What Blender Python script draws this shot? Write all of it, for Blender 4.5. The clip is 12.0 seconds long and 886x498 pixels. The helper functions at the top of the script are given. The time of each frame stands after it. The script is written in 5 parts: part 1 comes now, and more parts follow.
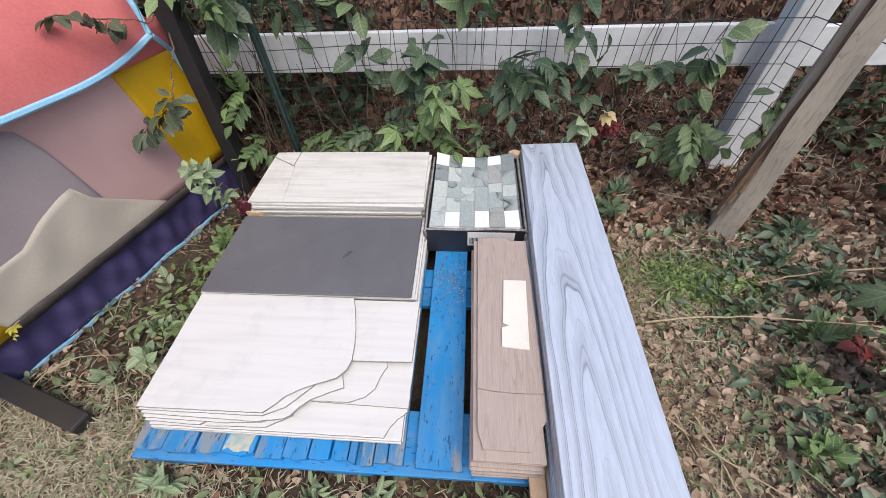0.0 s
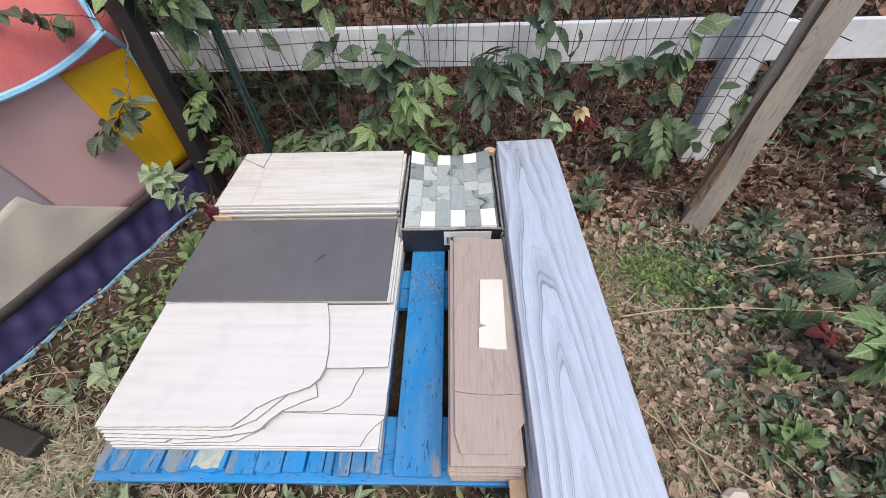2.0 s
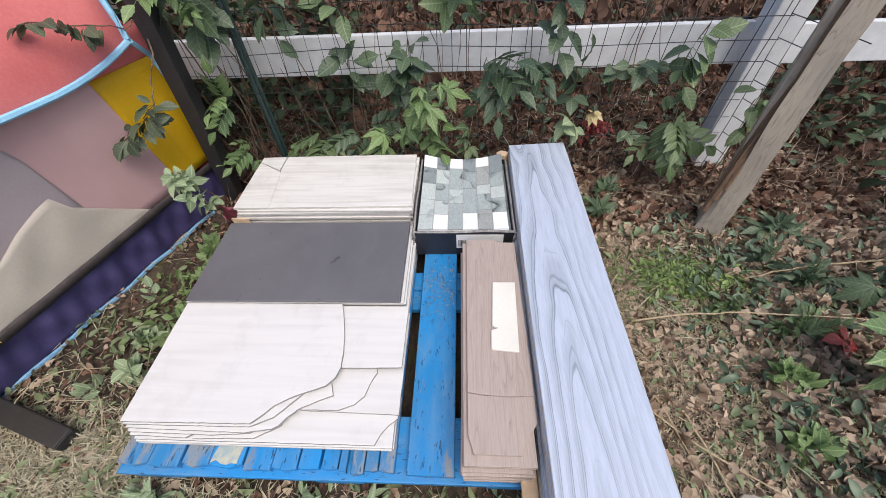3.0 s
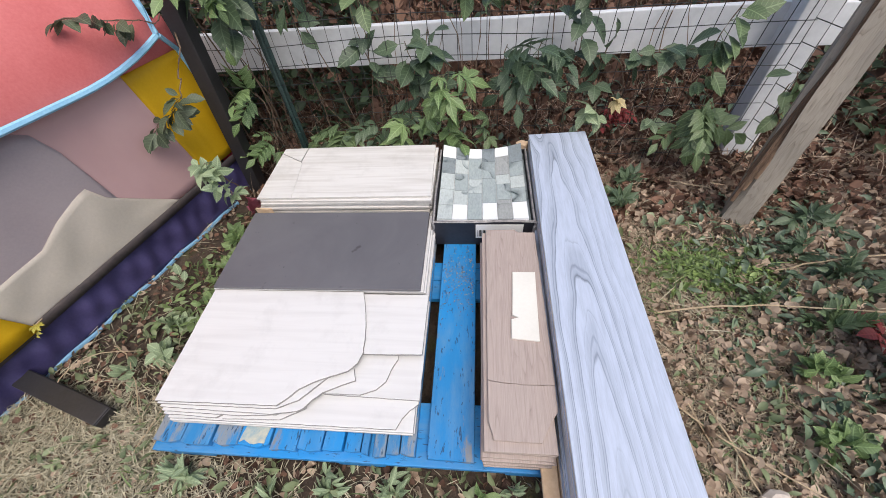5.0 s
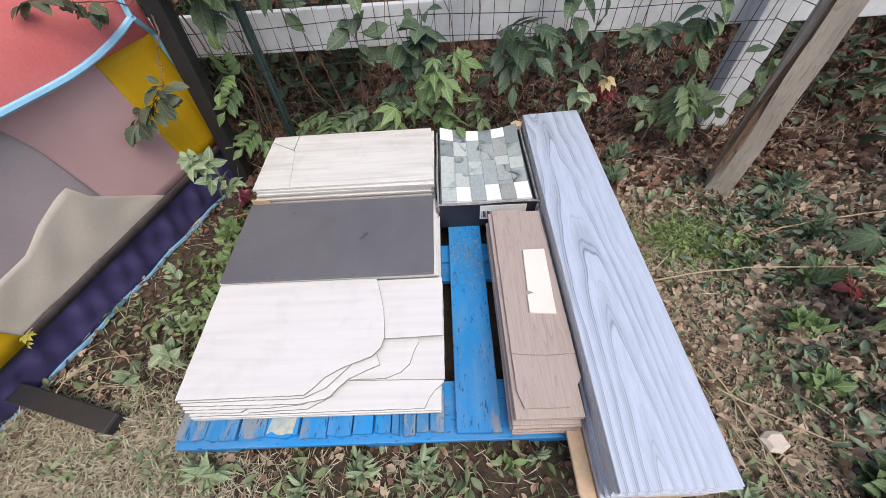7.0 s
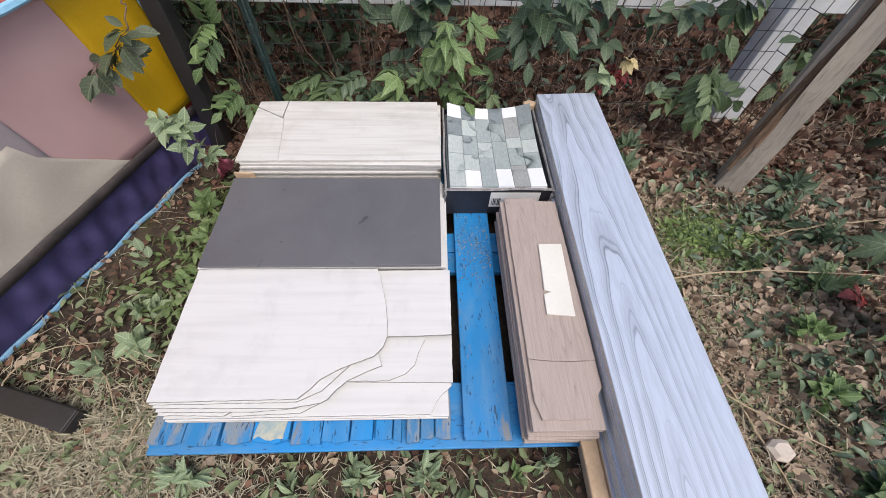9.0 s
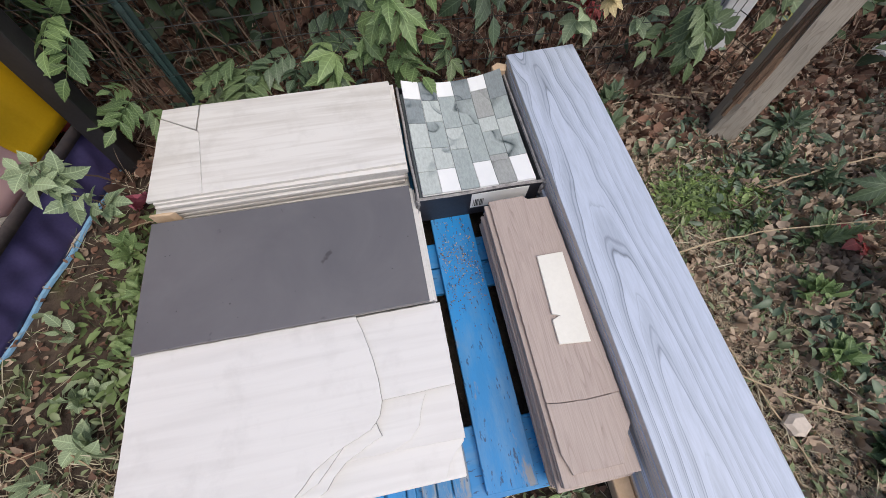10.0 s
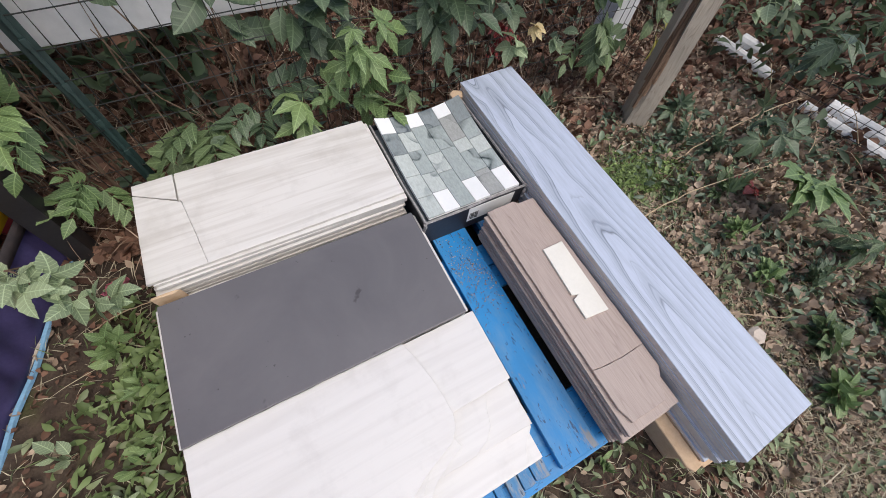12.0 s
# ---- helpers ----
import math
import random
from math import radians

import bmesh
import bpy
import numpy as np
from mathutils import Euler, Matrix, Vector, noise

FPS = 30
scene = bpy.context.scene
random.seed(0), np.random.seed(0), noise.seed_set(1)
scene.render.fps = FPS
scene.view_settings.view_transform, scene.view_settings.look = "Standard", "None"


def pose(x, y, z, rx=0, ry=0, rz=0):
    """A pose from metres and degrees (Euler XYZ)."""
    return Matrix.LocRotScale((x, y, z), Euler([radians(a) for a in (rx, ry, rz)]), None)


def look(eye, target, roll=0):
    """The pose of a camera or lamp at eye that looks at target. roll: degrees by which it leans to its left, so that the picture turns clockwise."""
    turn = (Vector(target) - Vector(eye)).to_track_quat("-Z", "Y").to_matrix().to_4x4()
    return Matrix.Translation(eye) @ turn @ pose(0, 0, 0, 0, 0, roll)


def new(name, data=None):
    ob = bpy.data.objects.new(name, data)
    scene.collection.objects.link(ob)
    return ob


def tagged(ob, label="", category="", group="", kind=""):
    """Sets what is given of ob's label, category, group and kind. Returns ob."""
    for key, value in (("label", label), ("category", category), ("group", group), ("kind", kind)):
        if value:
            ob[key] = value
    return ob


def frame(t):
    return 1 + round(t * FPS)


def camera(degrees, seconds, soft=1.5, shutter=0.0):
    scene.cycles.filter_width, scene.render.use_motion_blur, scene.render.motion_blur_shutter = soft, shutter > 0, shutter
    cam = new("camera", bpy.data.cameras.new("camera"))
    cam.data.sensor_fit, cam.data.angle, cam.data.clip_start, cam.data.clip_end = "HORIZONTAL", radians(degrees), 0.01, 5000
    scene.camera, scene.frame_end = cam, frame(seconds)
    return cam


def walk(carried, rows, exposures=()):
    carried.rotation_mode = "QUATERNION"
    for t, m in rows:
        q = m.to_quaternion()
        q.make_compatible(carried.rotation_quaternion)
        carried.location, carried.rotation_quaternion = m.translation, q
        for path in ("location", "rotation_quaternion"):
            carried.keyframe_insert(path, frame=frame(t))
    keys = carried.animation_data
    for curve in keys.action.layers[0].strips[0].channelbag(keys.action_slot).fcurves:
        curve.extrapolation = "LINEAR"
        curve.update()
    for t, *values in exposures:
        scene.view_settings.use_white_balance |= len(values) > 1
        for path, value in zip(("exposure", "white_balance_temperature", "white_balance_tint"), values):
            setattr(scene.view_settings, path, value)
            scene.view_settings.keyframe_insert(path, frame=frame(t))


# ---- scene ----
cam = camera(102.8, 12.0, soft=0.8)
PATH = [
    (0, (0.76, -0.52, 1.029), (0.616, 0.777, -0.486), -3.6),
    (0.5, (0.768, -0.511, 1.025), (0.644, 0.789, -0.49), -3.1),
    (1, (0.779, -0.508, 1.021), (0.681, 0.784, -0.503), -2.5),
    (1.5, (0.788, -0.498, 1.021), (0.725, 0.797, -0.501), -2.6),
    (2, (0.787, -0.502, 1.018), (0.726, 0.79, -0.507), -2.5),
    (2.5, (0.78, -0.505, 1.022), (0.695, 0.79, -0.5), -3.1),
    (3, (0.776, -0.509, 1.03), (0.665, 0.791, -0.486), -3.8),
    (3.5, (0.769, -0.517, 1.024), (0.597, 0.755, -0.509), -5.2),
    (5.5, (0.762, -0.52, 1.027), (0.57, 0.746, -0.509), -6.6),
    (6, (0.764, -0.517, 1.024), (0.584, 0.745, -0.517), -6.3),
    (6.5, (0.738, -0.521, 1.018), (0.588, 0.714, -0.548), -4.5),
    (7, (0.661, -0.539, 1.036), (0.607, 0.669, -0.557), -4.8),
    (7.2, (0.637, -0.539, 1.043), (0.649, 0.68, -0.543), -3.8),
    (8.8, (0.588, -0.522, 1.024), (0.672, 0.677, -0.574), 2.9),
    (9, (0.581, -0.457, 0.986), (0.644, 0.643, -0.682), 2.5),
    (9.5, (0.6, -0.297, 0.968), (0.625, 0.649, -0.794), -1.1),
    (10, (0.58, -0.21, 0.955), (0.768, 0.596, -0.866), 2.3),
    (10.5, (0.432, -0.157, 0.963), (0.844, 0.63, -0.829), 7.3),
    (11, (0.372, -0.157, 0.984), (0.842, 0.639, -0.79), 7.3),
    (11.5, (0.375, -0.17, 0.988), (0.911, 0.62, -0.77), 6.7),
    (12, (0.374, -0.174, 1.001), (0.949, 0.596, -0.753), 10.5),
]
walk(cam, [(t, look(eye, target, roll)) for t, eye, target, roll in PATH], [(0, 0.42), (6.5, 0.42), (9.0, 0.34), (9.5, 0.27), (10.0, 0.17), (10.5, 0.26), (12.0, 0.25)])

# ---- light: soft overcast sky over a small yard ----
world = bpy.data.worlds.new("sky")
scene.world = world
world.use_nodes = True
wn = world.node_tree.nodes
sky = wn.new("ShaderNodeTexSky")
sky.sky_type = "NISHITA"
sky.sun_disc = False
sky.sun_elevation, sky.sun_rotation = radians(62), radians(152)
sky.air_density, sky.dust_density, sky.ozone_density = 1.0, 4.0, 1.0
wn["Background"].inputs["Strength"].default_value = 0.15
world.node_tree.links.new(sky.outputs["Color"], wn["Background"].inputs["Color"])
sun_data = bpy.data.lights.new("sun", "SUN")
sun_data.energy, sun_data.angle, sun_data.color = 1.25, radians(45), (1.0, 0.96, 0.9)
sun = new("sun", sun_data)
sun.matrix_world = look((2.0, -2.6, 6.0), (0.5, 0.2, 0))

# ---- materials ----


def nodes_of(name):
    m = bpy.data.materials.new(name)
    m.use_nodes = True
    return m, m.node_tree.nodes, m.node_tree.links, m.node_tree.nodes["Principled BSDF"]


def ramp(n, stops):
    r = n.new("ShaderNodeValToRGB")
    els = r.color_ramp.elements
    while len(els) < len(stops):
        els.new(0.5)
    for el, (p, c) in zip(els, stops):
        el.position, el.color = p, (*c, 1) if len(c) == 3 else c
    return r


def coords(n, l, scale=(1, 1, 1), rot=(0, 0, 0), where="Object"):
    tc, mp = n.new("ShaderNodeTexCoord"), n.new("ShaderNodeMapping")
    mp.inputs["Scale"].default_value = scale
    mp.inputs["Rotation"].default_value = rot
    l.new(tc.outputs[where], mp.inputs["Vector"])
    return mp


def noise_of(n, l, vec, scale, detail=4.0, rough=0.55, dist=0.0):
    t = n.new("ShaderNodeTexNoise")
    t.inputs["Scale"].default_value, t.inputs["Detail"].default_value = scale, detail
    t.inputs["Roughness"].default_value, t.inputs["Distortion"].default_value = rough, dist
    l.new(vec.outputs["Vector"], t.inputs["Vector"])
    return t


def mix_rgb(n, l, fac, a, b, mode="MIX"):
    x = n.new("ShaderNodeMix")
    x.data_type, x.blend_type = "RGBA", mode
    for sock, v in ((x.inputs[0], fac), (x.inputs[6], a), (x.inputs[7], b)):
        if isinstance(v, bpy.types.NodeSocket):
            l.new(v, sock)
        elif isinstance(v, (int, float)):
            sock.default_value = v
        else:
            sock.default_value = (*v, 1)
    return x.outputs[2]


def math_node(n, l, op, a, b=None):
    x = n.new("ShaderNodeMath")
    x.operation = op
    for sock, v in zip(x.inputs, (a, b)):
        if isinstance(v, bpy.types.NodeSocket):
            l.new(v, sock)
        elif v is not None:
            sock.default_value = v
    return x.outputs[0]


def bump(n, l, b, height, strength, distance=0.002):
    x = n.new("ShaderNodeBump")
    x.inputs["Strength"].default_value, x.inputs["Distance"].default_value = strength, distance
    l.new(height, x.inputs["Height"])
    l.new(x.outputs["Normal"], b.inputs["Normal"])


def varied(name, dark, light, scale=(1, 1, 1), fine=60, coarse=6, rough=0.6, strength=0.3, dist=0.002, metal=0.0, where="Object"):
    """Two scales of mottling between two colours, with a fine relief."""
    m, n, l, b = nodes_of(name)
    v = coords(n, l, scale, where=where)
    a, c = noise_of(n, l, v, coarse, 4, 0.6), noise_of(n, l, v, fine, 5, 0.65)
    r = ramp(n, [(0.3, dark), (0.7, light)])
    mean = n.new("ShaderNodeMix")
    mean.inputs[0].default_value = 0.45
    l.new(a.outputs["Fac"], mean.inputs[2])
    l.new(c.outputs["Fac"], mean.inputs[3])
    l.new(mean.outputs[0], r.inputs["Fac"])
    l.new(r.outputs["Color"], b.inputs["Base Color"])
    b.inputs["Roughness"].default_value, b.inputs["Metallic"].default_value = rough, metal
    bump(n, l, b, c.outputs["Fac"], strength, dist)
    return m


def tile_material(name, base, streak, amount, rough):
    """Glazed porcelain with faint streaks along the long side; each tile differs a little."""
    m, n, l, b = nodes_of(name)
    v = coords(n, l, (2.2, 38, 2.2), (0, 0, 0.03))
    info = n.new("ShaderNodeObjectInfo")
    shift = n.new("ShaderNodeVectorMath")
    shift.operation = "MULTIPLY_ADD"
    l.new(info.outputs["Random"], shift.inputs[0])
    shift.inputs[1].default_value = (31, 57, 11)
    l.new(v.outputs["Vector"], shift.inputs[2])
    a = n.new("ShaderNodeTexNoise")
    a.inputs["Scale"].default_value, a.inputs["Detail"].default_value, a.inputs["Distortion"].default_value = 1.4, 5, 0.6
    l.new(shift.outputs["Vector"], a.inputs["Vector"])
    r = ramp(n, [(0.42, (0, 0, 0)), (0.72, (1, 1, 1))])
    l.new(a.outputs["Fac"], r.inputs["Fac"])
    k = n.new("ShaderNodeMath")
    k.operation = "MULTIPLY"
    k.inputs[1].default_value = amount
    l.new(r.outputs["Color"], k.inputs[0])
    col = mix_rgb(n, l, k.outputs[0], base, streak)
    v2 = coords(n, l, (9, 9, 9))
    dirt = noise_of(n, l, v2, 1.0, 6, 0.7)
    r2 = ramp(n, [(0.52, (0, 0, 0)), (0.8, (0.35, 0.35, 0.35))])
    l.new(dirt.outputs["Fac"], r2.inputs["Fac"])
    col = mix_rgb(n, l, r2.outputs["Color"], col, [c * 0.72 for c in streak])
    l.new(col, b.inputs["Base Color"])
    b.inputs["Roughness"].default_value = rough
    v3 = coords(n, l, (1, 1, 1))
    f = noise_of(n, l, v3, 260, 3)
    bump(n, l, b, f.outputs["Fac"], 0.08, 0.001)
    return m


def plank_material(name, pale, line, bands, stretch, rough, where="Object", contrast=1.0, own=1.0):
    """Printed wood grain: level lines of a stretched noise, as nested arches, with fine pores."""
    m, n, l, b = nodes_of(name)
    v = coords(n, l, stretch, where=where)
    info = n.new("ShaderNodeObjectInfo")
    shift = n.new("ShaderNodeVectorMath")
    shift.operation = "MULTIPLY_ADD"
    l.new(info.outputs["Random"], shift.inputs[0])
    shift.inputs[1].default_value = (3.7 * own, 9.1 * own, 5.3 * own)
    l.new(v.outputs["Vector"], shift.inputs[2])
    a = n.new("ShaderNodeTexNoise")
    a.inputs["Scale"].default_value, a.inputs["Detail"].default_value, a.inputs["Roughness"].default_value = 1.0, 2.2, 0.42
    l.new(shift.outputs["Vector"], a.inputs["Vector"])
    k = n.new("ShaderNodeMath")
    k.operation = "MULTIPLY"
    k.inputs[1].default_value = bands
    l.new(a.outputs["Fac"], k.inputs[0])
    fr = n.new("ShaderNodeMath")
    fr.operation = "FRACT"
    l.new(k.outputs[0], fr.inputs[0])
    r = ramp(n, [(0.0, (1, 1, 1)), (0.06, (0.50, 0.50, 0.50)), (0.22, (0.30, 0.30, 0.30)), (0.3, (0.04, 0.04, 0.04)), (0.94, (0, 0, 0)), (1.0, (0.9, 0.9, 0.9))])
    l.new(fr.outputs[0], r.inputs["Fac"])
    v2 = coords(n, l, (stretch[0] * 14, stretch[1] * 5, 10), where=where)
    pores = noise_of(n, l, v2, 2.0, 6, 0.7)
    wide = noise_of(n, l, v, 2.4, 3, 0.6)
    mm = n.new("ShaderNodeMath")
    mm.operation = "MULTIPLY"
    l.new(r.outputs["Color"], mm.inputs[0])
    faint = 0.25
    r3 = ramp(n, [(0.38, (faint, faint, faint)), (0.65, (contrast, contrast, contrast))])
    l.new(wide.outputs["Fac"], r3.inputs["Fac"])
    l.new(r3.outputs["Color"], mm.inputs[1])
    col = mix_rgb(n, l, mm.outputs[0], pale, line)
    r2 = ramp(n, [(0.35, (0.8, 0.8, 0.8)), (0.6, (1, 1, 1))])
    l.new(pores.outputs["Fac"], r2.inputs["Fac"])
    col = mix_rgb(n, l, 1.0, col, r2.outputs["Color"], "MULTIPLY")
    l.new(col, b.inputs["Base Color"])
    b.inputs["Roughness"].default_value = rough
    bump(n, l, b, pores.outputs["Fac"], 0.15, 0.001)
    return m


def arched_plank(name, pale, line, rough):
    """Printed blue-grey grain: tall nested arches round one heart, a loop at the far end, fine pores."""
    m, n, l, b = nodes_of(name)
    v = coords(n, l)
    sway = noise_of(n, l, coords(n, l, (7.5, 2.0, 1)), 1.0, 2, 0.45)
    fine = noise_of(n, l, coords(n, l, (26.0, 4.0, 1)), 1.0, 3, 0.5)

    def rings(cx, cy, half, length, count, power):
        mp = coords(n, l, (1 / half, 1 / length, 0))
        mp.inputs["Location"].default_value = (-cx / half, -cy / length, 0)
        far = n.new("ShaderNodeVectorMath")
        far.operation = "LENGTH"
        l.new(mp.outputs["Vector"], far.inputs[0])
        return math_node(n, l, "MULTIPLY", math_node(n, l, "POWER", far.outputs["Value"], power), count)

    field = math_node(n, l, "MINIMUM", rings(1.022, -0.60, 0.062, 0.86, 3.1, 0.85), math_node(n, l, "ADD", rings(0.985, 0.76, 0.04, 0.24, 2.0, 0.8), 2.6))
    field = math_node(n, l, "ADD", field, math_node(n, l, "MULTIPLY", sway.outputs["Fac"], 3.0))
    field = math_node(n, l, "ADD", field, math_node(n, l, "MULTIPLY", fine.outputs["Fac"], 0.5))
    r = ramp(n, [(p, (c, c, c)) for p, c in ((0.0, 0.85), (0.04, 0.34), (0.11, 0.24), (0.17, 0.62), (0.21, 0.26), (0.36, 0.2), (0.52, 0.0), (0.955, 0.0), (1.0, 0.8))])
    l.new(math_node(n, l, "FRACT", field), r.inputs["Fac"])
    r2 = ramp(n, [(0.0, (0.3, 0.3, 0.3)), (0.06, (0.06, 0.06, 0.06)), (0.15, (0, 0, 0)), (0.97, (0, 0, 0)), (1.0, (0.25, 0.25, 0.25))])
    l.new(math_node(n, l, "FRACT", math_node(n, l, "MULTIPLY", field, 2.0)), r2.inputs["Fac"])
    wide = noise_of(n, l, coords(n, l, (9.0, 2.2, 1)), 1.0, 3, 0.55)
    r3 = ramp(n, [(0.34, (0.45, 0.45, 0.45)), (0.56, (1, 1, 1))])
    l.new(wide.outputs["Fac"], r3.inputs["Fac"])
    sep = n.new("ShaderNodeSeparateXYZ")
    l.new(v.outputs["Vector"], sep.inputs[0])
    calm = ramp(n, [(0.0, (1, 1, 1)), (1.0, (0.3, 0.3, 0.3))])
    l.new(math_node(n, l, "MULTIPLY", math_node(n, l, "SUBTRACT", sep.outputs["X"], 1.085), 20.0), calm.inputs["Fac"])
    amount = math_node(n, l, "MAXIMUM", r.outputs["Color"], r2.outputs["Color"])
    amount = math_node(n, l, "MULTIPLY", math_node(n, l, "MULTIPLY", amount, r3.outputs["Color"]), calm.outputs["Color"])
    col = mix_rgb(n, l, amount, pale, line)
    pores = noise_of(n, l, coords(n, l, (160.0, 14.0, 10)), 1.0, 6, 0.7)
    r4 = ramp(n, [(0.35, (0.86, 0.86, 0.86)), (0.6, (1, 1, 1))])
    l.new(pores.outputs["Fac"], r4.inputs["Fac"])
    col = mix_rgb(n, l, 1.0, col, r4.outputs["Color"], "MULTIPLY")
    l.new(col, b.inputs["Base Color"])
    r5 = ramp(n, [(0.3, (rough - 0.08,) * 3), (0.7, (rough + 0.1,) * 3)])
    l.new(wide.outputs["Fac"], r5.inputs["Fac"])
    l.new(r5.outputs["Color"], b.inputs["Roughness"])
    bump(n, l, b, pores.outputs["Fac"], 0.15, 0.001)
    return m


def paint_material(name, paint, wood, wear, axis):
    """Paint over timber that has chipped along the grain."""
    m, n, l, b = nodes_of(name)
    sc = (14, 3.5, 14) if axis == "y" else (3.5, 14, 14)
    v = coords(n, l, sc, where="Object")
    info = n.new("ShaderNodeObjectInfo")
    shift = n.new("ShaderNodeVectorMath")
    shift.operation = "MULTIPLY_ADD"
    l.new(info.outputs["Random"], shift.inputs[0])
    shift.inputs[1].default_value = (17, 23, 5)
    l.new(v.outputs["Vector"], shift.inputs[2])
    chips, speck = n.new("ShaderNodeTexNoise"), n.new("ShaderNodeTexNoise")
    for tex, s, d in ((chips, 0.8, 8), (speck, 9.0, 3)):
        tex.inputs["Scale"].default_value, tex.inputs["Detail"].default_value, tex.inputs["Roughness"].default_value = s, d, 0.68
        l.new(shift.outputs["Vector"], tex.inputs["Vector"])
    r = ramp(n, [(wear, (0, 0, 0)), (wear + 0.05, (1, 1, 1))])
    l.new(chips.outputs["Fac"], r.inputs["Fac"])
    r2 = ramp(n, [(0.60, (0, 0, 0)), (0.65, (0.85, 0.85, 0.85))])
    l.new(speck.outputs["Fac"], r2.inputs["Fac"])
    hue = noise_of(n, l, v, 0.5, 4)
    r3 = ramp(n, [(0.35, [c * 0.78 for c in paint]), (0.65, [min(1, c * 1.15) for c in paint])])
    l.new(hue.outputs["Fac"], r3.inputs["Fac"])
    col = mix_rgb(n, l, r.outputs["Color"], r3.outputs["Color"], wood)
    dust = noise_of(n, l, v, 1.7, 6, 0.7)
    r5 = ramp(n, [(0.45, (0, 0, 0)), (0.75, (0.5, 0.5, 0.5))])
    l.new(dust.outputs["Fac"], r5.inputs["Fac"])
    col = mix_rgb(n, l, r5.outputs["Color"], col, (0.16, 0.27, 0.38))
    col = mix_rgb(n, l, r2.outputs["Color"], col, (0.012, 0.05, 0.11))
    l.new(col, b.inputs["Base Color"])
    b.inputs["Roughness"].default_value = 0.55
    bump(n, l, b, chips.outputs["Fac"], 0.5, 0.004)
    return m


def scuffed(name, dark, light, spot):
    """Matt dark porcelain with dull dust, smears and a few small dark marks."""
    m, n, l, b = nodes_of(name)
    v = coords(n, l)
    a, c = noise_of(n, l, v, 4, 5, 0.65, 0.8), noise_of(n, l, v, 220, 3)
    r = ramp(n, [(0.3, dark), (0.7, light)])
    l.new(a.outputs["Fac"], r.inputs["Fac"])
    marks = noise_of(n, l, v, 17, 3, 0.5, 0.4)
    r2 = ramp(n, [(0.69, (0, 0, 0)), (0.75, (0.75, 0.75, 0.75))])
    l.new(marks.outputs["Fac"], r2.inputs["Fac"])
    specks = noise_of(n, l, v, 75, 2, 0.5)
    r3 = ramp(n, [(0.74, (0, 0, 0)), (0.78, (0.8, 0.8, 0.8))])
    l.new(specks.outputs["Fac"], r3.inputs["Fac"])
    col = mix_rgb(n, l, r2.outputs["Color"], r.outputs["Color"], spot)
    col = mix_rgb(n, l, r3.outputs["Color"], col, spot)
    l.new(col, b.inputs["Base Color"])
    r4 = ramp(n, [(0.3, (0.38, 0.38, 0.38)), (0.7, (0.55, 0.55, 0.55))])
    l.new(a.outputs["Fac"], r4.inputs["Fac"])
    l.new(r4.outputs["Color"], b.inputs["Roughness"])
    bump(n, l, b, c.outputs["Fac"], 0.06, 0.001)
    return m


def nylon(name, dark, light, thin=0.35, rough=0.55):
    """Thin dyed tent cloth that lets some light through."""
    m = varied(name, dark, light, fine=140, coarse=5, rough=rough, strength=0.2)
    n, l = m.node_tree.nodes, m.node_tree.links
    b = n["Principled BSDF"]
    tr, mx = n.new("ShaderNodeBsdfTranslucent"), n.new("ShaderNodeMixShader")
    l.new(b.inputs["Base Color"].links[0].from_socket, tr.inputs["Color"])
    mx.inputs["Fac"].default_value = thin
    l.new(b.outputs["BSDF"], mx.inputs[1])
    l.new(tr.outputs["BSDF"], mx.inputs[2])
    l.new(mx.outputs["Shader"], n["Material Output"].inputs["Surface"])
    return m


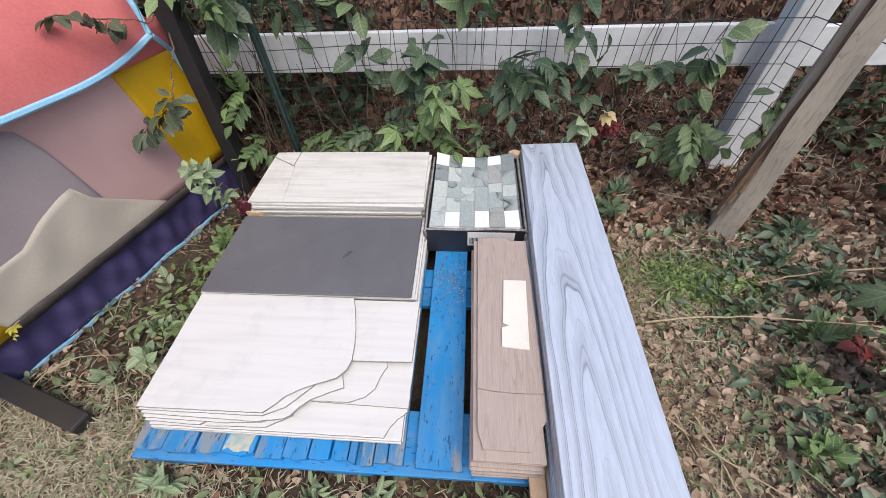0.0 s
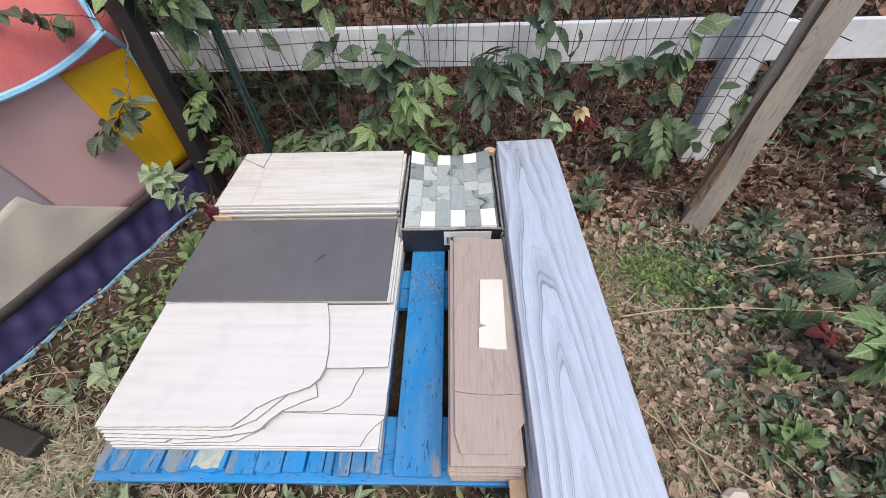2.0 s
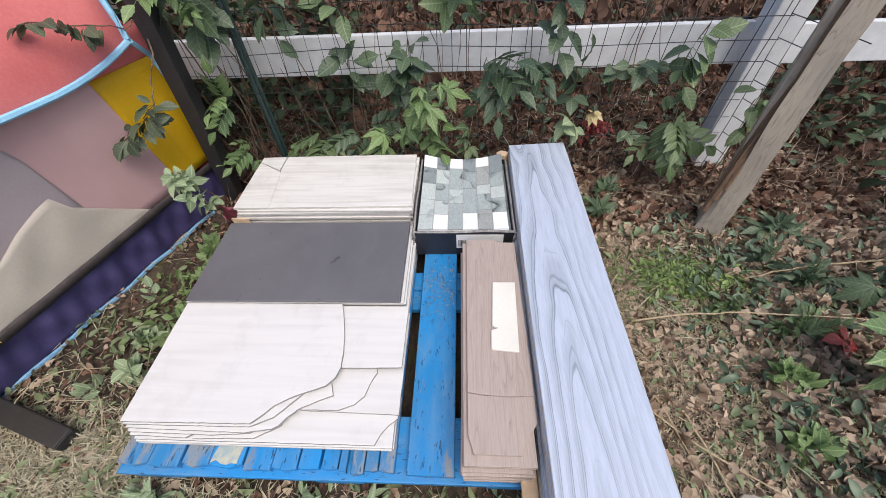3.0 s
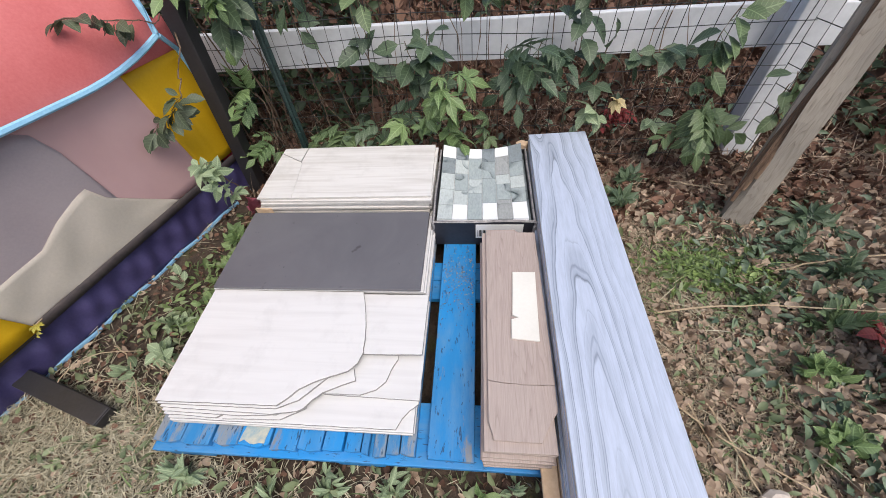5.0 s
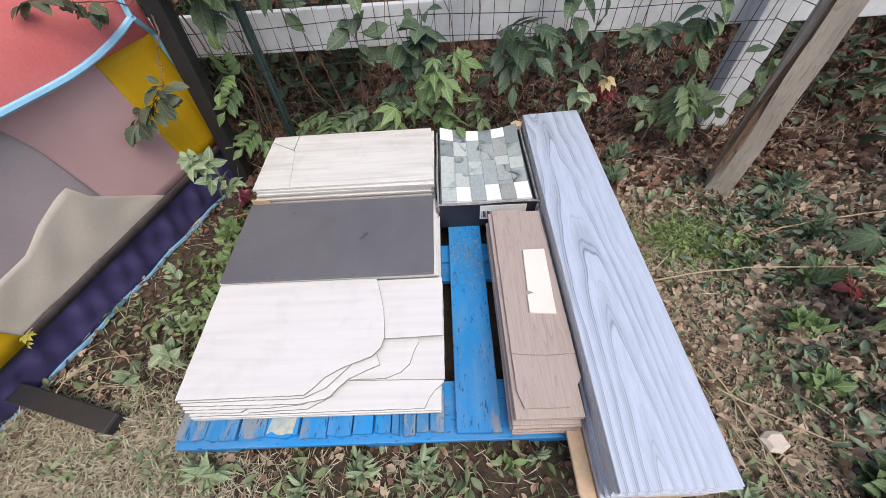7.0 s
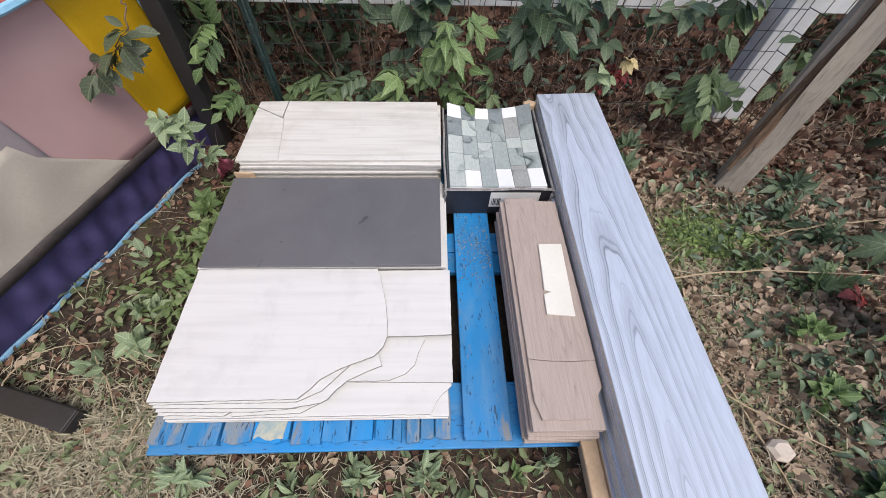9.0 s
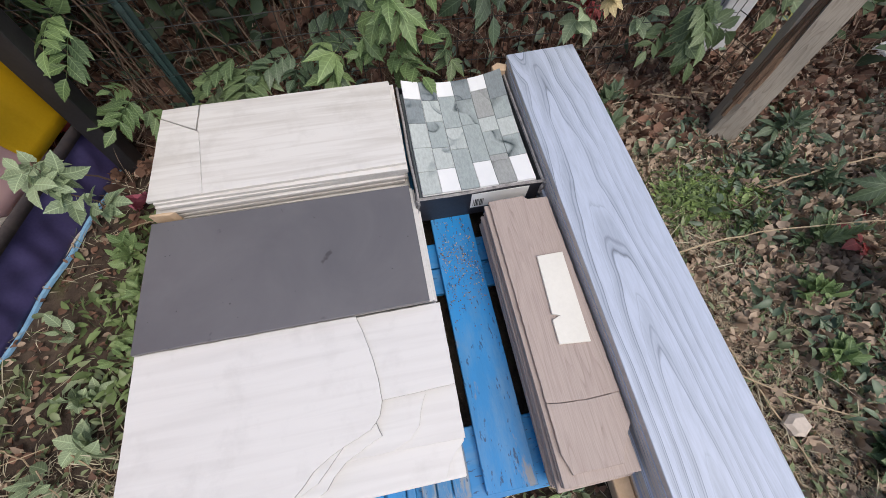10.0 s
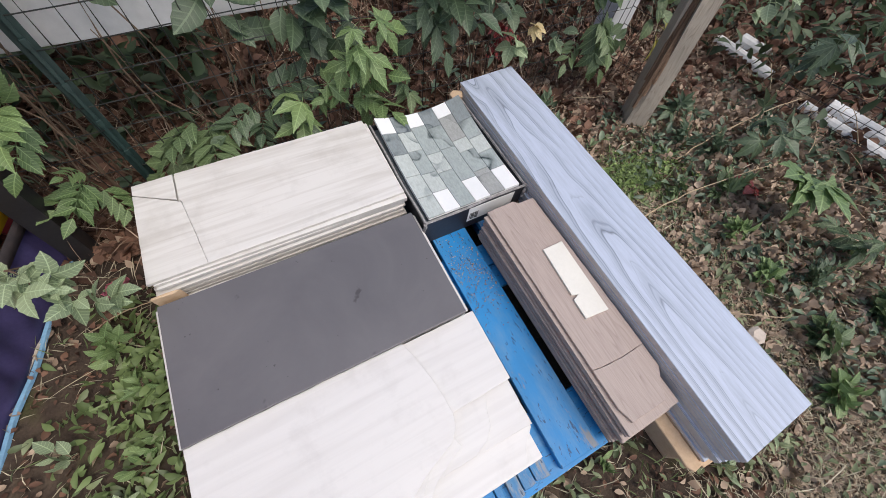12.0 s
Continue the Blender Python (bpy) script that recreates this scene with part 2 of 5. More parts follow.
def leaf_material(name, dark, light, rough=0.5, islands=False, thin=0.25):
    """Leaf tissue: each leaf of its own tone, with light that passes through the blade."""
    m, n, l, b = nodes_of(name)
    if islands:
        src = n.new("ShaderNodeNewGeometry").outputs["Random Per Island"]
    else:
        src = n.new("ShaderNodeObjectInfo").outputs["Random"]
    v = coords(n, l, (1, 1, 1))
    tex = noise_of(n, l, v, 45, 4, 0.6)
    add = n.new("ShaderNodeMath")
    add.operation = "MULTIPLY_ADD"
    l.new(tex.outputs["Fac"], add.inputs[0])
    add.inputs[1].default_value = 0.5
    k = n.new("ShaderNodeMath")
    k.operation = "MULTIPLY"
    k.inputs[1].default_value = 0.62
    l.new(src, k.inputs[0])
    l.new(k.outputs[0], add.inputs[2])
    r = ramp(n, [(0.12, dark), (0.95, light)])
    l.new(add.outputs[0], r.inputs["Fac"])
    tint, relief = r.outputs["Color"], tex.outputs["Fac"]
    if not islands:
        # midrib and slanting side veins, across u and along v of each blade
        sep = n.new("ShaderNodeSeparateXYZ")
        l.new(n.new("ShaderNodeTexCoord").outputs["UV"], sep.inputs[0])
        off = math_node(n, l, "ABSOLUTE", math_node(n, l, "SUBTRACT", sep.outputs["X"], 0.5))
        run = math_node(n, l, "FRACT", math_node(n, l, "MULTIPLY", math_node(n, l, "SUBTRACT", sep.outputs["Y"], math_node(n, l, "MULTIPLY", off, 0.42)), 7.0))
        side = math_node(n, l, "LESS_THAN", math_node(n, l, "ABSOLUTE", math_node(n, l, "SUBTRACT", run, 0.5)), 0.085)
        rib = math_node(n, l, "MAXIMUM", math_node(n, l, "LESS_THAN", off, 0.03), math_node(n, l, "MULTIPLY", side, 0.55))
        tint = mix_rgb(n, l, math_node(n, l, "MULTIPLY", rib, 0.42), tint, [min(0.9, c * 1.9 + 0.03) for c in light])
        bulge = math_node(n, l, "ABSOLUTE", math_node(n, l, "SUBTRACT", run, 0.5))
        relief = math_node(n, l, "SUBTRACT", tex.outputs["Fac"], math_node(n, l, "MULTIPLY", bulge, 0.9))
    l.new(tint, b.inputs["Base Color"])
    b.inputs["Roughness"].default_value = rough
    tr, mx = n.new("ShaderNodeBsdfTranslucent"), n.new("ShaderNodeMixShader")
    l.new(tint, tr.inputs["Color"])
    mx.inputs["Fac"].default_value = thin
    l.new(b.outputs["BSDF"], mx.inputs[1])
    l.new(tr.outputs["BSDF"], mx.inputs[2])
    l.new(mx.outputs["Shader"], n["Material Output"].inputs["Surface"])
    bump(n, l, b, relief, 0.35, 0.003)
    return m


WHITE_TILE = tile_material("white_porcelain", (0.645, 0.635, 0.625), (0.51, 0.495, 0.485), 0.45, 0.38)
CREAM_TILE = tile_material("cream_porcelain", (0.66, 0.645, 0.62), (0.44, 0.41, 0.375), 0.65, 0.42)
BISQUE = varied("unglazed_tile_body", (0.42, 0.40, 0.375), (0.60, 0.58, 0.55), fine=140, coarse=20, rough=0.85, strength=0.4)
# rough broken edge, its colour darkened for the contact shade along cracks
BROKEN_SHADED = varied("rough_tile_break_with_shade", (0.20, 0.19, 0.18), (0.36, 0.345, 0.33), fine=160, coarse=30, rough=0.9, strength=0.6)
BROWN_BODY = varied("brown_plank_body", (0.30, 0.235, 0.20), (0.46, 0.38, 0.33), fine=140, coarse=20, rough=0.85, strength=0.4)
GREY_BODY = varied("grey_plank_body", (0.50, 0.48, 0.455), (0.70, 0.68, 0.65), fine=140, coarse=20, rough=0.85, strength=0.4)
DARK_TILE = scuffed("charcoal_porcelain", (0.105, 0.102, 0.112), (0.135, 0.132, 0.143), (0.035, 0.033, 0.035))
GREY_PLANK = arched_plank("grey_printed_oak", (0.445, 0.50, 0.61), (0.105, 0.13, 0.165), 0.42)
BROWN_PLANK = plank_material("brown_printed_oak", (0.41, 0.335, 0.30), (0.28, 0.215, 0.19), 14.0, (24.0, 1.6, 3), 0.6, contrast=0.75)
BLUE_Y = paint_material("blue_paint_lengthways", (0.008, 0.215, 0.53), (0.20, 0.20, 0.205), 0.545, "y")
BLUE_X = paint_material("blue_paint_crossways", (0.010, 0.20, 0.48), (0.20, 0.2, 0.2), 0.66, "x")
TORN_BLUE = paint_material("weathered_blue_board", (0.02, 0.20, 0.46), (0.21, 0.235, 0.26), 0.49, "y")
OLD_CREAM = varied("old_cream_paint", (0.10, 0.26, 0.38), (0.62, 0.54, 0.36), fine=70, coarse=22, rough=0.7)
CARD = varied("cardboard", (0.46, 0.32, 0.20), (0.64, 0.48, 0.33), fine=90, coarse=8, rough=0.85)
BLACK_CARD = varied("black_printed_card", (0.012, 0.012, 0.018), (0.03, 0.03, 0.038), fine=70, coarse=10, rough=0.5)
WORN_CARD = varied("worn_card_edge", (0.10, 0.095, 0.095), (0.45, 0.43, 0.42), fine=120, coarse=40, rough=0.8)
PAPER = varied("label_paper", (0.66, 0.66, 0.66), (0.78, 0.78, 0.78), fine=90, coarse=9, rough=0.7, strength=0.05)
INK = varied("label_ink", (0.02, 0.02, 0.02), (0.05, 0.05, 0.05), rough=0.6)
CHIP = varied("cream_glazed_chip", (0.66, 0.64, 0.58), (0.74, 0.72, 0.66), fine=120, coarse=12, rough=0.4, strength=0.05)
WHITE_PAINT = varied("weathered_white_board", (0.50, 0.51, 0.52), (0.73, 0.735, 0.745), scale=(1, 1, 1), fine=26, coarse=5, rough=0.6, strength=0.25)
POST_WOOD = plank_material("weathered_treated_timber", (0.38, 0.335, 0.275), (0.17, 0.135, 0.10), 16.0, (26, 26, 0.9), 0.8, contrast=0.8)
ROT_WOOD = varied("split_brown_timber", (0.10, 0.06, 0.038), (0.28, 0.18, 0.115), scale=(8, 8, 1), fine=30, coarse=3, rough=0.9, strength=0.8, dist=0.006)
WIRE = varied("dark_fence_wire", (0.02, 0.024, 0.022), (0.07, 0.07, 0.065), fine=60, coarse=12, rough=0.5, metal=0.4)
GREEN_POST = varied("dark_green_post_paint", (0.012, 0.028, 0.026), (0.03, 0.06, 0.055), fine=60, coarse=9, rough=0.5)
BLACK_METAL = varied("black_powder_coat", (0.016, 0.015, 0.016), (0.036, 0.034, 0.036), fine=120, coarse=8, rough=0.45, strength=0.12)
PVC = varied("dirty_white_plastic", (0.42, 0.42, 0.41), (0.72, 0.72, 0.71), fine=40, coarse=8, rough=0.5)
RED_CLOTH = nylon("faded_red_nylon", (0.70, 0.165, 0.165), (0.83, 0.26, 0.25), 0.25)
YELLOW_CLOTH = nylon("yellow_nylon", (0.70, 0.40, 0.005), (0.80, 0.50, 0.012), 0.2)
PURPLE_CLOTH = nylon("purple_nylon", (0.044, 0.036, 0.105), (0.078, 0.064, 0.175), 0.1)
PINK_CLOTH = nylon("pink_inner_lining", (0.60, 0.27, 0.27), (0.74, 0.38, 0.37), 0.5)
SLATE_CLOTH = nylon("slate_blue_lining", (0.43, 0.365, 0.385), (0.52, 0.445, 0.455), 0.3)
BLUE_TRIM = varied("light_blue_binding", (0.22, 0.48, 0.70), (0.34, 0.62, 0.82), fine=160, coarse=20, rough=0.7)
BLUE_HEM = varied("dull_blue_binding", (0.12, 0.25, 0.40), (0.24, 0.45, 0.64), fine=120, coarse=24, rough=0.75)
DARK_BAND = varied("dark_grimy_band", (0.022, 0.018, 0.022), (0.085, 0.065, 0.06), fine=60, coarse=18, rough=0.7)
BEIGE_CLOTH = nylon("beige_cloth", (0.60, 0.54, 0.46), (0.72, 0.65, 0.56), 0.3)
PINK = varied("faded_pink_plastic", (0.56, 0.12, 0.20), (0.74, 0.32, 0.38), fine=60, coarse=20, rough=0.45)
STONE = varied("pale_stone", (0.45, 0.38, 0.32), (0.66, 0.58, 0.5), fine=70, coarse=16, rough=0.8)
BARK = varied("vine_bark", (0.08, 0.052, 0.034), (0.24, 0.165, 0.11), fine=90, coarse=14, rough=0.85)
STRAW_STEM = varied("dry_stem", (0.30, 0.215, 0.13), (0.52, 0.42, 0.28), fine=60, coarse=12, rough=0.8)
LEAF_MID = leaf_material("leaf_mid_green", (0.055, 0.095, 0.042), (0.175, 0.24, 0.11), 0.4)
LEAF_DARK = leaf_material("leaf_dark_green", (0.036, 0.064, 0.038), (0.115, 0.165, 0.09), 0.36)
LEAF_BRIGHT = leaf_material("leaf_bright_green", (0.09, 0.155, 0.055), (0.22, 0.31, 0.125), 0.4)
LEAF_PALE = leaf_material("leaf_pale_green", (0.17, 0.23, 0.13), (0.34, 0.42, 0.25))
LEAF_YELLOW = leaf_material("leaf_yellow", (0.42, 0.36, 0.05), (0.66, 0.58, 0.13))
LEAF_DUSK = leaf_material("leaf_dusty_dark", (0.02, 0.032, 0.022), (0.12, 0.15, 0.085), 0.4)
LEAF_TAN = leaf_material("leaf_faded_tan", (0.36, 0.26, 0.12), (0.58, 0.46, 0.24))
LEAF_RED = leaf_material("leaf_red", (0.12, 0.016, 0.014), (0.29, 0.045, 0.04))
LITTER = leaf_material("fallen_leaf_brown", (0.045, 0.022, 0.015), (0.24, 0.13, 0.085), 0.8, True, 0.08)
LITTER_PALE = leaf_material("fallen_leaf_tan", (0.16, 0.105, 0.07), (0.54, 0.42, 0.31), 0.8, True, 0.08)
STRAW = leaf_material("dead_grass", (0.20, 0.175, 0.11), (0.58, 0.53, 0.39), 0.8, True, 0.1)
CLOVER = leaf_material("bright_clover", (0.11, 0.17, 0.045), (0.31, 0.42, 0.14), 0.5, True, 0.25)
STRAW_BROWN = leaf_material("brown_dead_grass", (0.15, 0.11, 0.07), (0.54, 0.45, 0.32), 0.8, True, 0.1)
GRASS = leaf_material("green_grass", (0.07, 0.105, 0.035), (0.21, 0.29, 0.11), 0.6, True, 0.2)
WEED = leaf_material("weed_green", (0.07, 0.10, 0.045), (0.27, 0.32, 0.165), 0.5, True, 0.2)
WEED_DARK = leaf_material("creeper_green", (0.05, 0.085, 0.055), (0.20, 0.27, 0.165), 0.4, True, 0.2)
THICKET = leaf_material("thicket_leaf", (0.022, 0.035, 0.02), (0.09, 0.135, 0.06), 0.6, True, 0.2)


def soil_material():
    m, n, l, b = nodes_of("soil")
    v = coords(n, l)
    a, c, d = noise_of(n, l, v, 2.2, 5, 0.6), noise_of(n, l, v, 30, 6, 0.7), noise_of(n, l, v, 140, 4, 0.7)
    r = ramp(n, [(0.3, (0.026, 0.018, 0.013)), (0.5, (0.056, 0.038, 0.027)), (0.72, (0.12, 0.088, 0.06))])
    mean = n.new("ShaderNodeMix")
    mean.inputs[0].default_value = 0.5
    l.new(a.outputs["Fac"], mean.inputs[2])
    l.new(c.outputs["Fac"], mean.inputs[3])
    l.new(mean.outputs[0], r.inputs["Fac"])
    moss = noise_of(n, l, v, 5.5, 5, 0.65)
    r2 = ramp(n, [(0.56, (0, 0, 0)), (0.68, (0.7, 0.7, 0.7))])
    l.new(moss.outputs["Fac"], r2.inputs["Fac"])
    l.new(mix_rgb(n, l, r2.outputs["Color"], r.outputs["Color"], (0.07, 0.08, 0.02)), b.inputs["Base Color"])
    b.inputs["Roughness"].default_value = 0.95
    bump(n, l, b, c.outputs["Fac"], 0.8, 0.02)
    return m


def film_material():
    """Hazy see-through window film of the tent; the lit pink inside is put into its colour."""
    m, n, l, b = nodes_of("hazy_window_film")
    v = coords(n, l)
    a = noise_of(n, l, v, 4, 4)
    r = ramp(n, [(0.3, (0.62, 0.40, 0.395)), (0.7, (0.72, 0.48, 0.47))])
    l.new(a.outputs["Fac"], r.inputs["Fac"])
    l.new(r.outputs["Color"], b.inputs["Base Color"])
    b.inputs["Roughness"].default_value = 0.4
    tr, mx = n.new("ShaderNodeBsdfTransparent"), n.new("ShaderNodeMixShader")
    tr.inputs["Color"].default_value = (0.9, 0.86, 0.86, 1)
    mx.inputs["Fac"].default_value = 0.3
    l.new(b.outputs["BSDF"], mx.inputs[1])
    l.new(tr.outputs["BSDF"], mx.inputs[2])
    l.new(mx.outputs["Shader"], n["Material Output"].inputs["Surface"])
    return m


SOIL, FILM = soil_material(), film_material()
MOSAIC = plank_material("marbled_mosaic_glass", (0.37, 0.42, 0.415), (0.02, 0.035, 0.04), 4.0, (7, 7, 3), 0.16, contrast=1.0, own=0.0)
MOSAIC_DARK = plank_material("dark_mosaic_glass", (0.25, 0.285, 0.295), (0.07, 0.09, 0.10), 3.5, (8, 8, 3), 0.16, own=0.1)
MOSAIC_PALE = plank_material("pale_mosaic_glass", (0.50, 0.545, 0.53), (0.14, 0.18, 0.185), 3.5, (8, 8, 3), 0.18, own=0.03)
MOSAIC_TAN = plank_material("tan_mosaic_glass", (0.36, 0.375, 0.365), (0.04, 0.05, 0.05), 4.0, (8, 8, 3), 0.2, own=0.05)
MOSAIC_WHITE = varied("white_mosaic_glass", (0.74, 0.76, 0.77), (0.82, 0.83, 0.83), fine=40, coarse=9, rough=0.2, strength=0.02)

# ---- building helpers ----
rng = random.Random(7)
nrg = np.random.default_rng(11)


def finish(bm, name, material):
    me = bpy.data.meshes.new(name)
    bm.normal_update()
    bm.to_mesh(me)
    bm.free()
    me.materials.append(material)
    return me


def thing(name, label, category, group="", kind="", at=(0, 0, 0)):
    ob = new(name)
    ob.location = at
    ob.empty_display_size = 0.05
    return tagged(ob, label, category, group, kind)


def part(name, bm, material, parent, label=""):
    ob = new(name, finish(bm, name, material) if isinstance(bm, bmesh.types.BMesh) else bm)
    if parent is not None:
        ob.parent = parent
        ob.matrix_parent_inverse = Matrix.Translation(-Vector(parent.location))
    return tagged(ob, label)


def single(name, bm, material, label, category, group="", kind="", body=None):
    if body:
        bm.normal_update()
        for f in bm.faces:
            f.material_index = 0 if f.normal.z > 0.3 else 1
    me = finish(bm, name, material)
    if body:
        me.materials.append(body)
    return tagged(new(name, me), label, category, group, kind)


def box(x0, x1, y0, y1, z0, z1, bevel=0.0, bm=None):
    bm = bm or bmesh.new()
    m = Matrix.LocRotScale(((x0 + x1) / 2, (y0 + y1) / 2, (z0 + z1) / 2), None, (x1 - x0, y1 - y0, z1 - z0))
    made = bmesh.ops.create_cube(bm, size=1, matrix=m)
    if bevel:
        edges = list({e for v in made["verts"] for e in v.link_edges})
        bmesh.ops.bevel(bm, geom=edges, offset=bevel, segments=2, affect="EDGES", profile=0.6)
    return bm


def slab(points, z0, z1, rough=0.0, bevel=0.0):
    """A flat piece with the given outline; rough: how uneven its broken edge is."""
    bm = bmesh.new()
    pts = []
    for i, p in enumerate(points):
        q = points[(i + 1) % len(points)]
        steps = max(1, int(math.dist(p, q) / 0.012)) if rough else 1
        for s in range(steps):
            f = s / steps
            pts.append((p[0] + (q[0] - p[0]) * f + (rng.uniform(-rough, rough) if s else 0), p[1] + (q[1] - p[1]) * f + (rng.uniform(-rough, rough) if s else 0)))
    low = [bm.verts.new((x, y, z0)) for x, y in pts]
    face = bm.faces.new(low)
    if face.normal.z > 0:
        face.normal_flip()
    up = bmesh.ops.extrude_face_region(bm, geom=[face])
    for v in (g for g in up["geom"] if isinstance(g, bmesh.types.BMVert)):
        v.co.z = z1
    bmesh.ops.recalc_face_normals(bm, faces=bm.faces[:])
    if bevel:
        rim = [e for e in bm.edges if all(abs(v.co.z - z1) < 1e-6 for v in e.verts)]
        foot = [e for e in bm.edges if all(abs(v.co.z - z0) < 1e-6 for v in e.verts)]
        bmesh.ops.bevel(bm, geom=rim + foot, offset=bevel, segments=1, affect="EDGES")
    return bm


def tube(points, radius, sides=5, bm=None, taper=1.0):
    bm = bm or bmesh.new()
    rings, pts = [], [Vector(p) for p in points]
    for i, p in enumerate(pts):
        d = (pts[min(i + 1, len(pts) - 1)] - pts[max(i - 1, 0)]).normalized()
        a = d.orthogonal().normalized()
        b = d.cross(a)
        r = radius * (1 + (taper - 1) * i / max(1, len(pts) - 1))
        rings.append([bm.verts.new(p + r * (math.cos(t) * a + math.sin(t) * b)) for t in (2 * math.pi * k / sides for k in range(sides))])
    for r0, r1 in zip(rings, rings[1:]):
        # start each ring nearest to the last, so that the skin does not twist
        k0 = min(range(sides), key=lambda k: (r1[k].co - r0[0].co).length)
        r1[:] = r1[k0:] + r1[:k0]
        for k in range(sides):
            bm.faces.new((r0[k], r0[(k + 1) % sides], r1[(k + 1) % sides], r1[k]))
    bm.faces.new(rings[0][::-1])
    bm.faces.new(rings[-1])
    bmesh.ops.recalc_face_normals(bm, faces=bm.faces[:])
    return bm


def wander(a, b, n, amount):
    """A wavering line of n + 1 points from a to b."""
    a, b = Vector(a), Vector(b)
    ph = [rng.uniform(0, 6.28) for _ in range(6)]
    out = []
    for i in range(n + 1):
        f = i / n
        s = math.sin(math.pi * f) ** 0.5 if 0 < f < 1 else 0
        w = Vector([sum(math.sin(ph[k * 2 + j] + f * (4 + 5 * j)) for j in (0, 1)) * amount * s * 0.6 for k in range(3)])
        out.append(a.lerp(b, f) + w)
    return out


def ground_z(x, y):
    """Small unevenness of the yard; flat where the pallet stands."""
    w = 0.012 * np.sin(3.1 * x + 1.3) * np.cos(2.7 * y) + 0.008 * np.sin(7.3 * x - 2.2 * y) + 0.005 * np.cos(11 * y + 5 * x)
    far = np.clip((np.abs(x - 0.5) - 0.65) / 0.3, 0, 1) + np.clip((np.abs(y - 0.1) - 0.6) / 0.3, 0, 1)
    return w * np.clip(far, 0, 1)


def turned(bm, m):
    bm.transform(m)
    return bm

# ---- ground ----
axis_x = np.unique(np.concatenate([np.linspace(-3.5, 5, 171), np.linspace(-80, 80, 33)]))
axis_y = np.unique(np.concatenate([np.linspace(-2.5, 5.5, 161), np.linspace(-80, 80, 33)]))
gx, gy = np.meshgrid(axis_x, axis_y)
gz = ground_z(gx, gy) - 0.002
nx = len(axis_x)
faces = [(j * nx + i, j * nx + i + 1, (j + 1) * nx + i + 1, (j + 1) * nx + i) for j in range(len(axis_y) - 1) for i in range(nx - 1)]
me = bpy.data.meshes.new("ground")
me.from_pydata(np.stack([gx, gy, gz], -1).reshape(-1, 3).tolist(), [], faces)
me.materials.append(SOIL)
tagged(new("ground", me), "dark bare soil under leaf litter and dead grass", "ground", kind="structure")

# ---- pallet ----
DECK = 0.115
pallet = thing("pallet", "blue-painted wooden pallet with chipped weathered boards", "pallet", at=(0.46, 0.12, 0))
for x0, x1, mat in ((-0.03, 0.042, TORN_BLUE), (0.044, 0.118, TORN_BLUE), (0.124, 0.188, TORN_BLUE), (0.190, 0.268, BLUE_Y), (0.274, 0.338, BLUE_Y), (0.340, 0.398, BLUE_Y), (0.402, 0.449, BLUE_Y), (0.455, 0.492, BLUE_Y), (0.495, 0.512, BLUE_Y), (0.524, 0.552, TORN_BLUE), (0.555, 0.584, TORN_BLUE), (0.587, 0.622, TORN_BLUE), (0.650, 0.757, BLUE_Y), (0.802, 0.955, BLUE_Y)):
    f = -0.386 if x0 > 0.64 else -0.376 - 0.008 * x0 / 0.6 + rng.uniform(-0.006, 0.006)
    c = (x0 + x1) / 2
    end = [(x0, 0.63), (x0, f + rng.uniform(0, 0.006)), (c + rng.uniform(-0.01, 0.01), f + rng.uniform(-0.004, 0.004)), (x1, f + rng.uniform(0, 0.006)), (x1, 0.63)]
    part("deck_board", slab(end, DECK - 0.02, DECK - (rng.uniform(0, 0.0025) if x0 < 0.64 else 0), 0, 0.0014), mat, pallet, "weathered board with worn blue paint" if mat is TORN_BLUE else "")
part("paint_stain", slab([(0.194, -0.372), (0.205, -0.366), (0.222, -0.374), (0.258, -0.372), (0.262, -0.335), (0.225, -0.33), (0.20, -0.338)], DECK - 0.0005, DECK + 0.0012, 0.002), OLD_CREAM, pallet, "patch of old cream paint")
for y0, y1 in ((-0.396, -0.256), (0.05, 0.118), (0.121, 0.19), (0.5, 0.632)):
    part("cross_board", box(-0.036, 0.958, y0, y1, DECK - 0.041, DECK - 0.021, 0.003), BLUE_X, pallet)
    for x0 in (-0.03, 0.42, 0.83):
        part("block", box(x0, x0 + 0.12, y0 + 0.004, y1 - 0.004, 0.018, DECK - 0.041, 0.004), BLUE_X, pallet)
for x0 in (-0.03, 0.42, 0.83):
    part("bottom_board", box(x0, x0 + 0.125, -0.38, 0.63, 0.0, 0.018, 0.003), BLUE_Y, pallet)

# ---- stacks of tiles ----
TH = 0.0093


def tile(name, material, x0, y0, z, w, d, turn, label, category, group, th=TH):
    bm = box(-w / 2, w / 2, -d / 2, d / 2, 0, th, 0.0016)
    ob = single(name, bm, material, label, category, group, body={"brown_plank": BROWN_BODY, "dark_tile": DARK_TILE}.get(name, BISQUE))
    ob.matrix_world = pose(x0 + w / 2, y0 + d / 2, z, 0, 0, turn)
    return ob


def fragment(outline, z, material, label, group, rough=0.0006, th=TH, name="broken_tile"):
    return single(name, slab(outline, z, z + th, rough, 0.0009), material, label, "tile", group, body=BROWN_BODY if material is BROWN_PLANK else BROKEN_SHADED if material is WHITE_TILE else BISQUE)


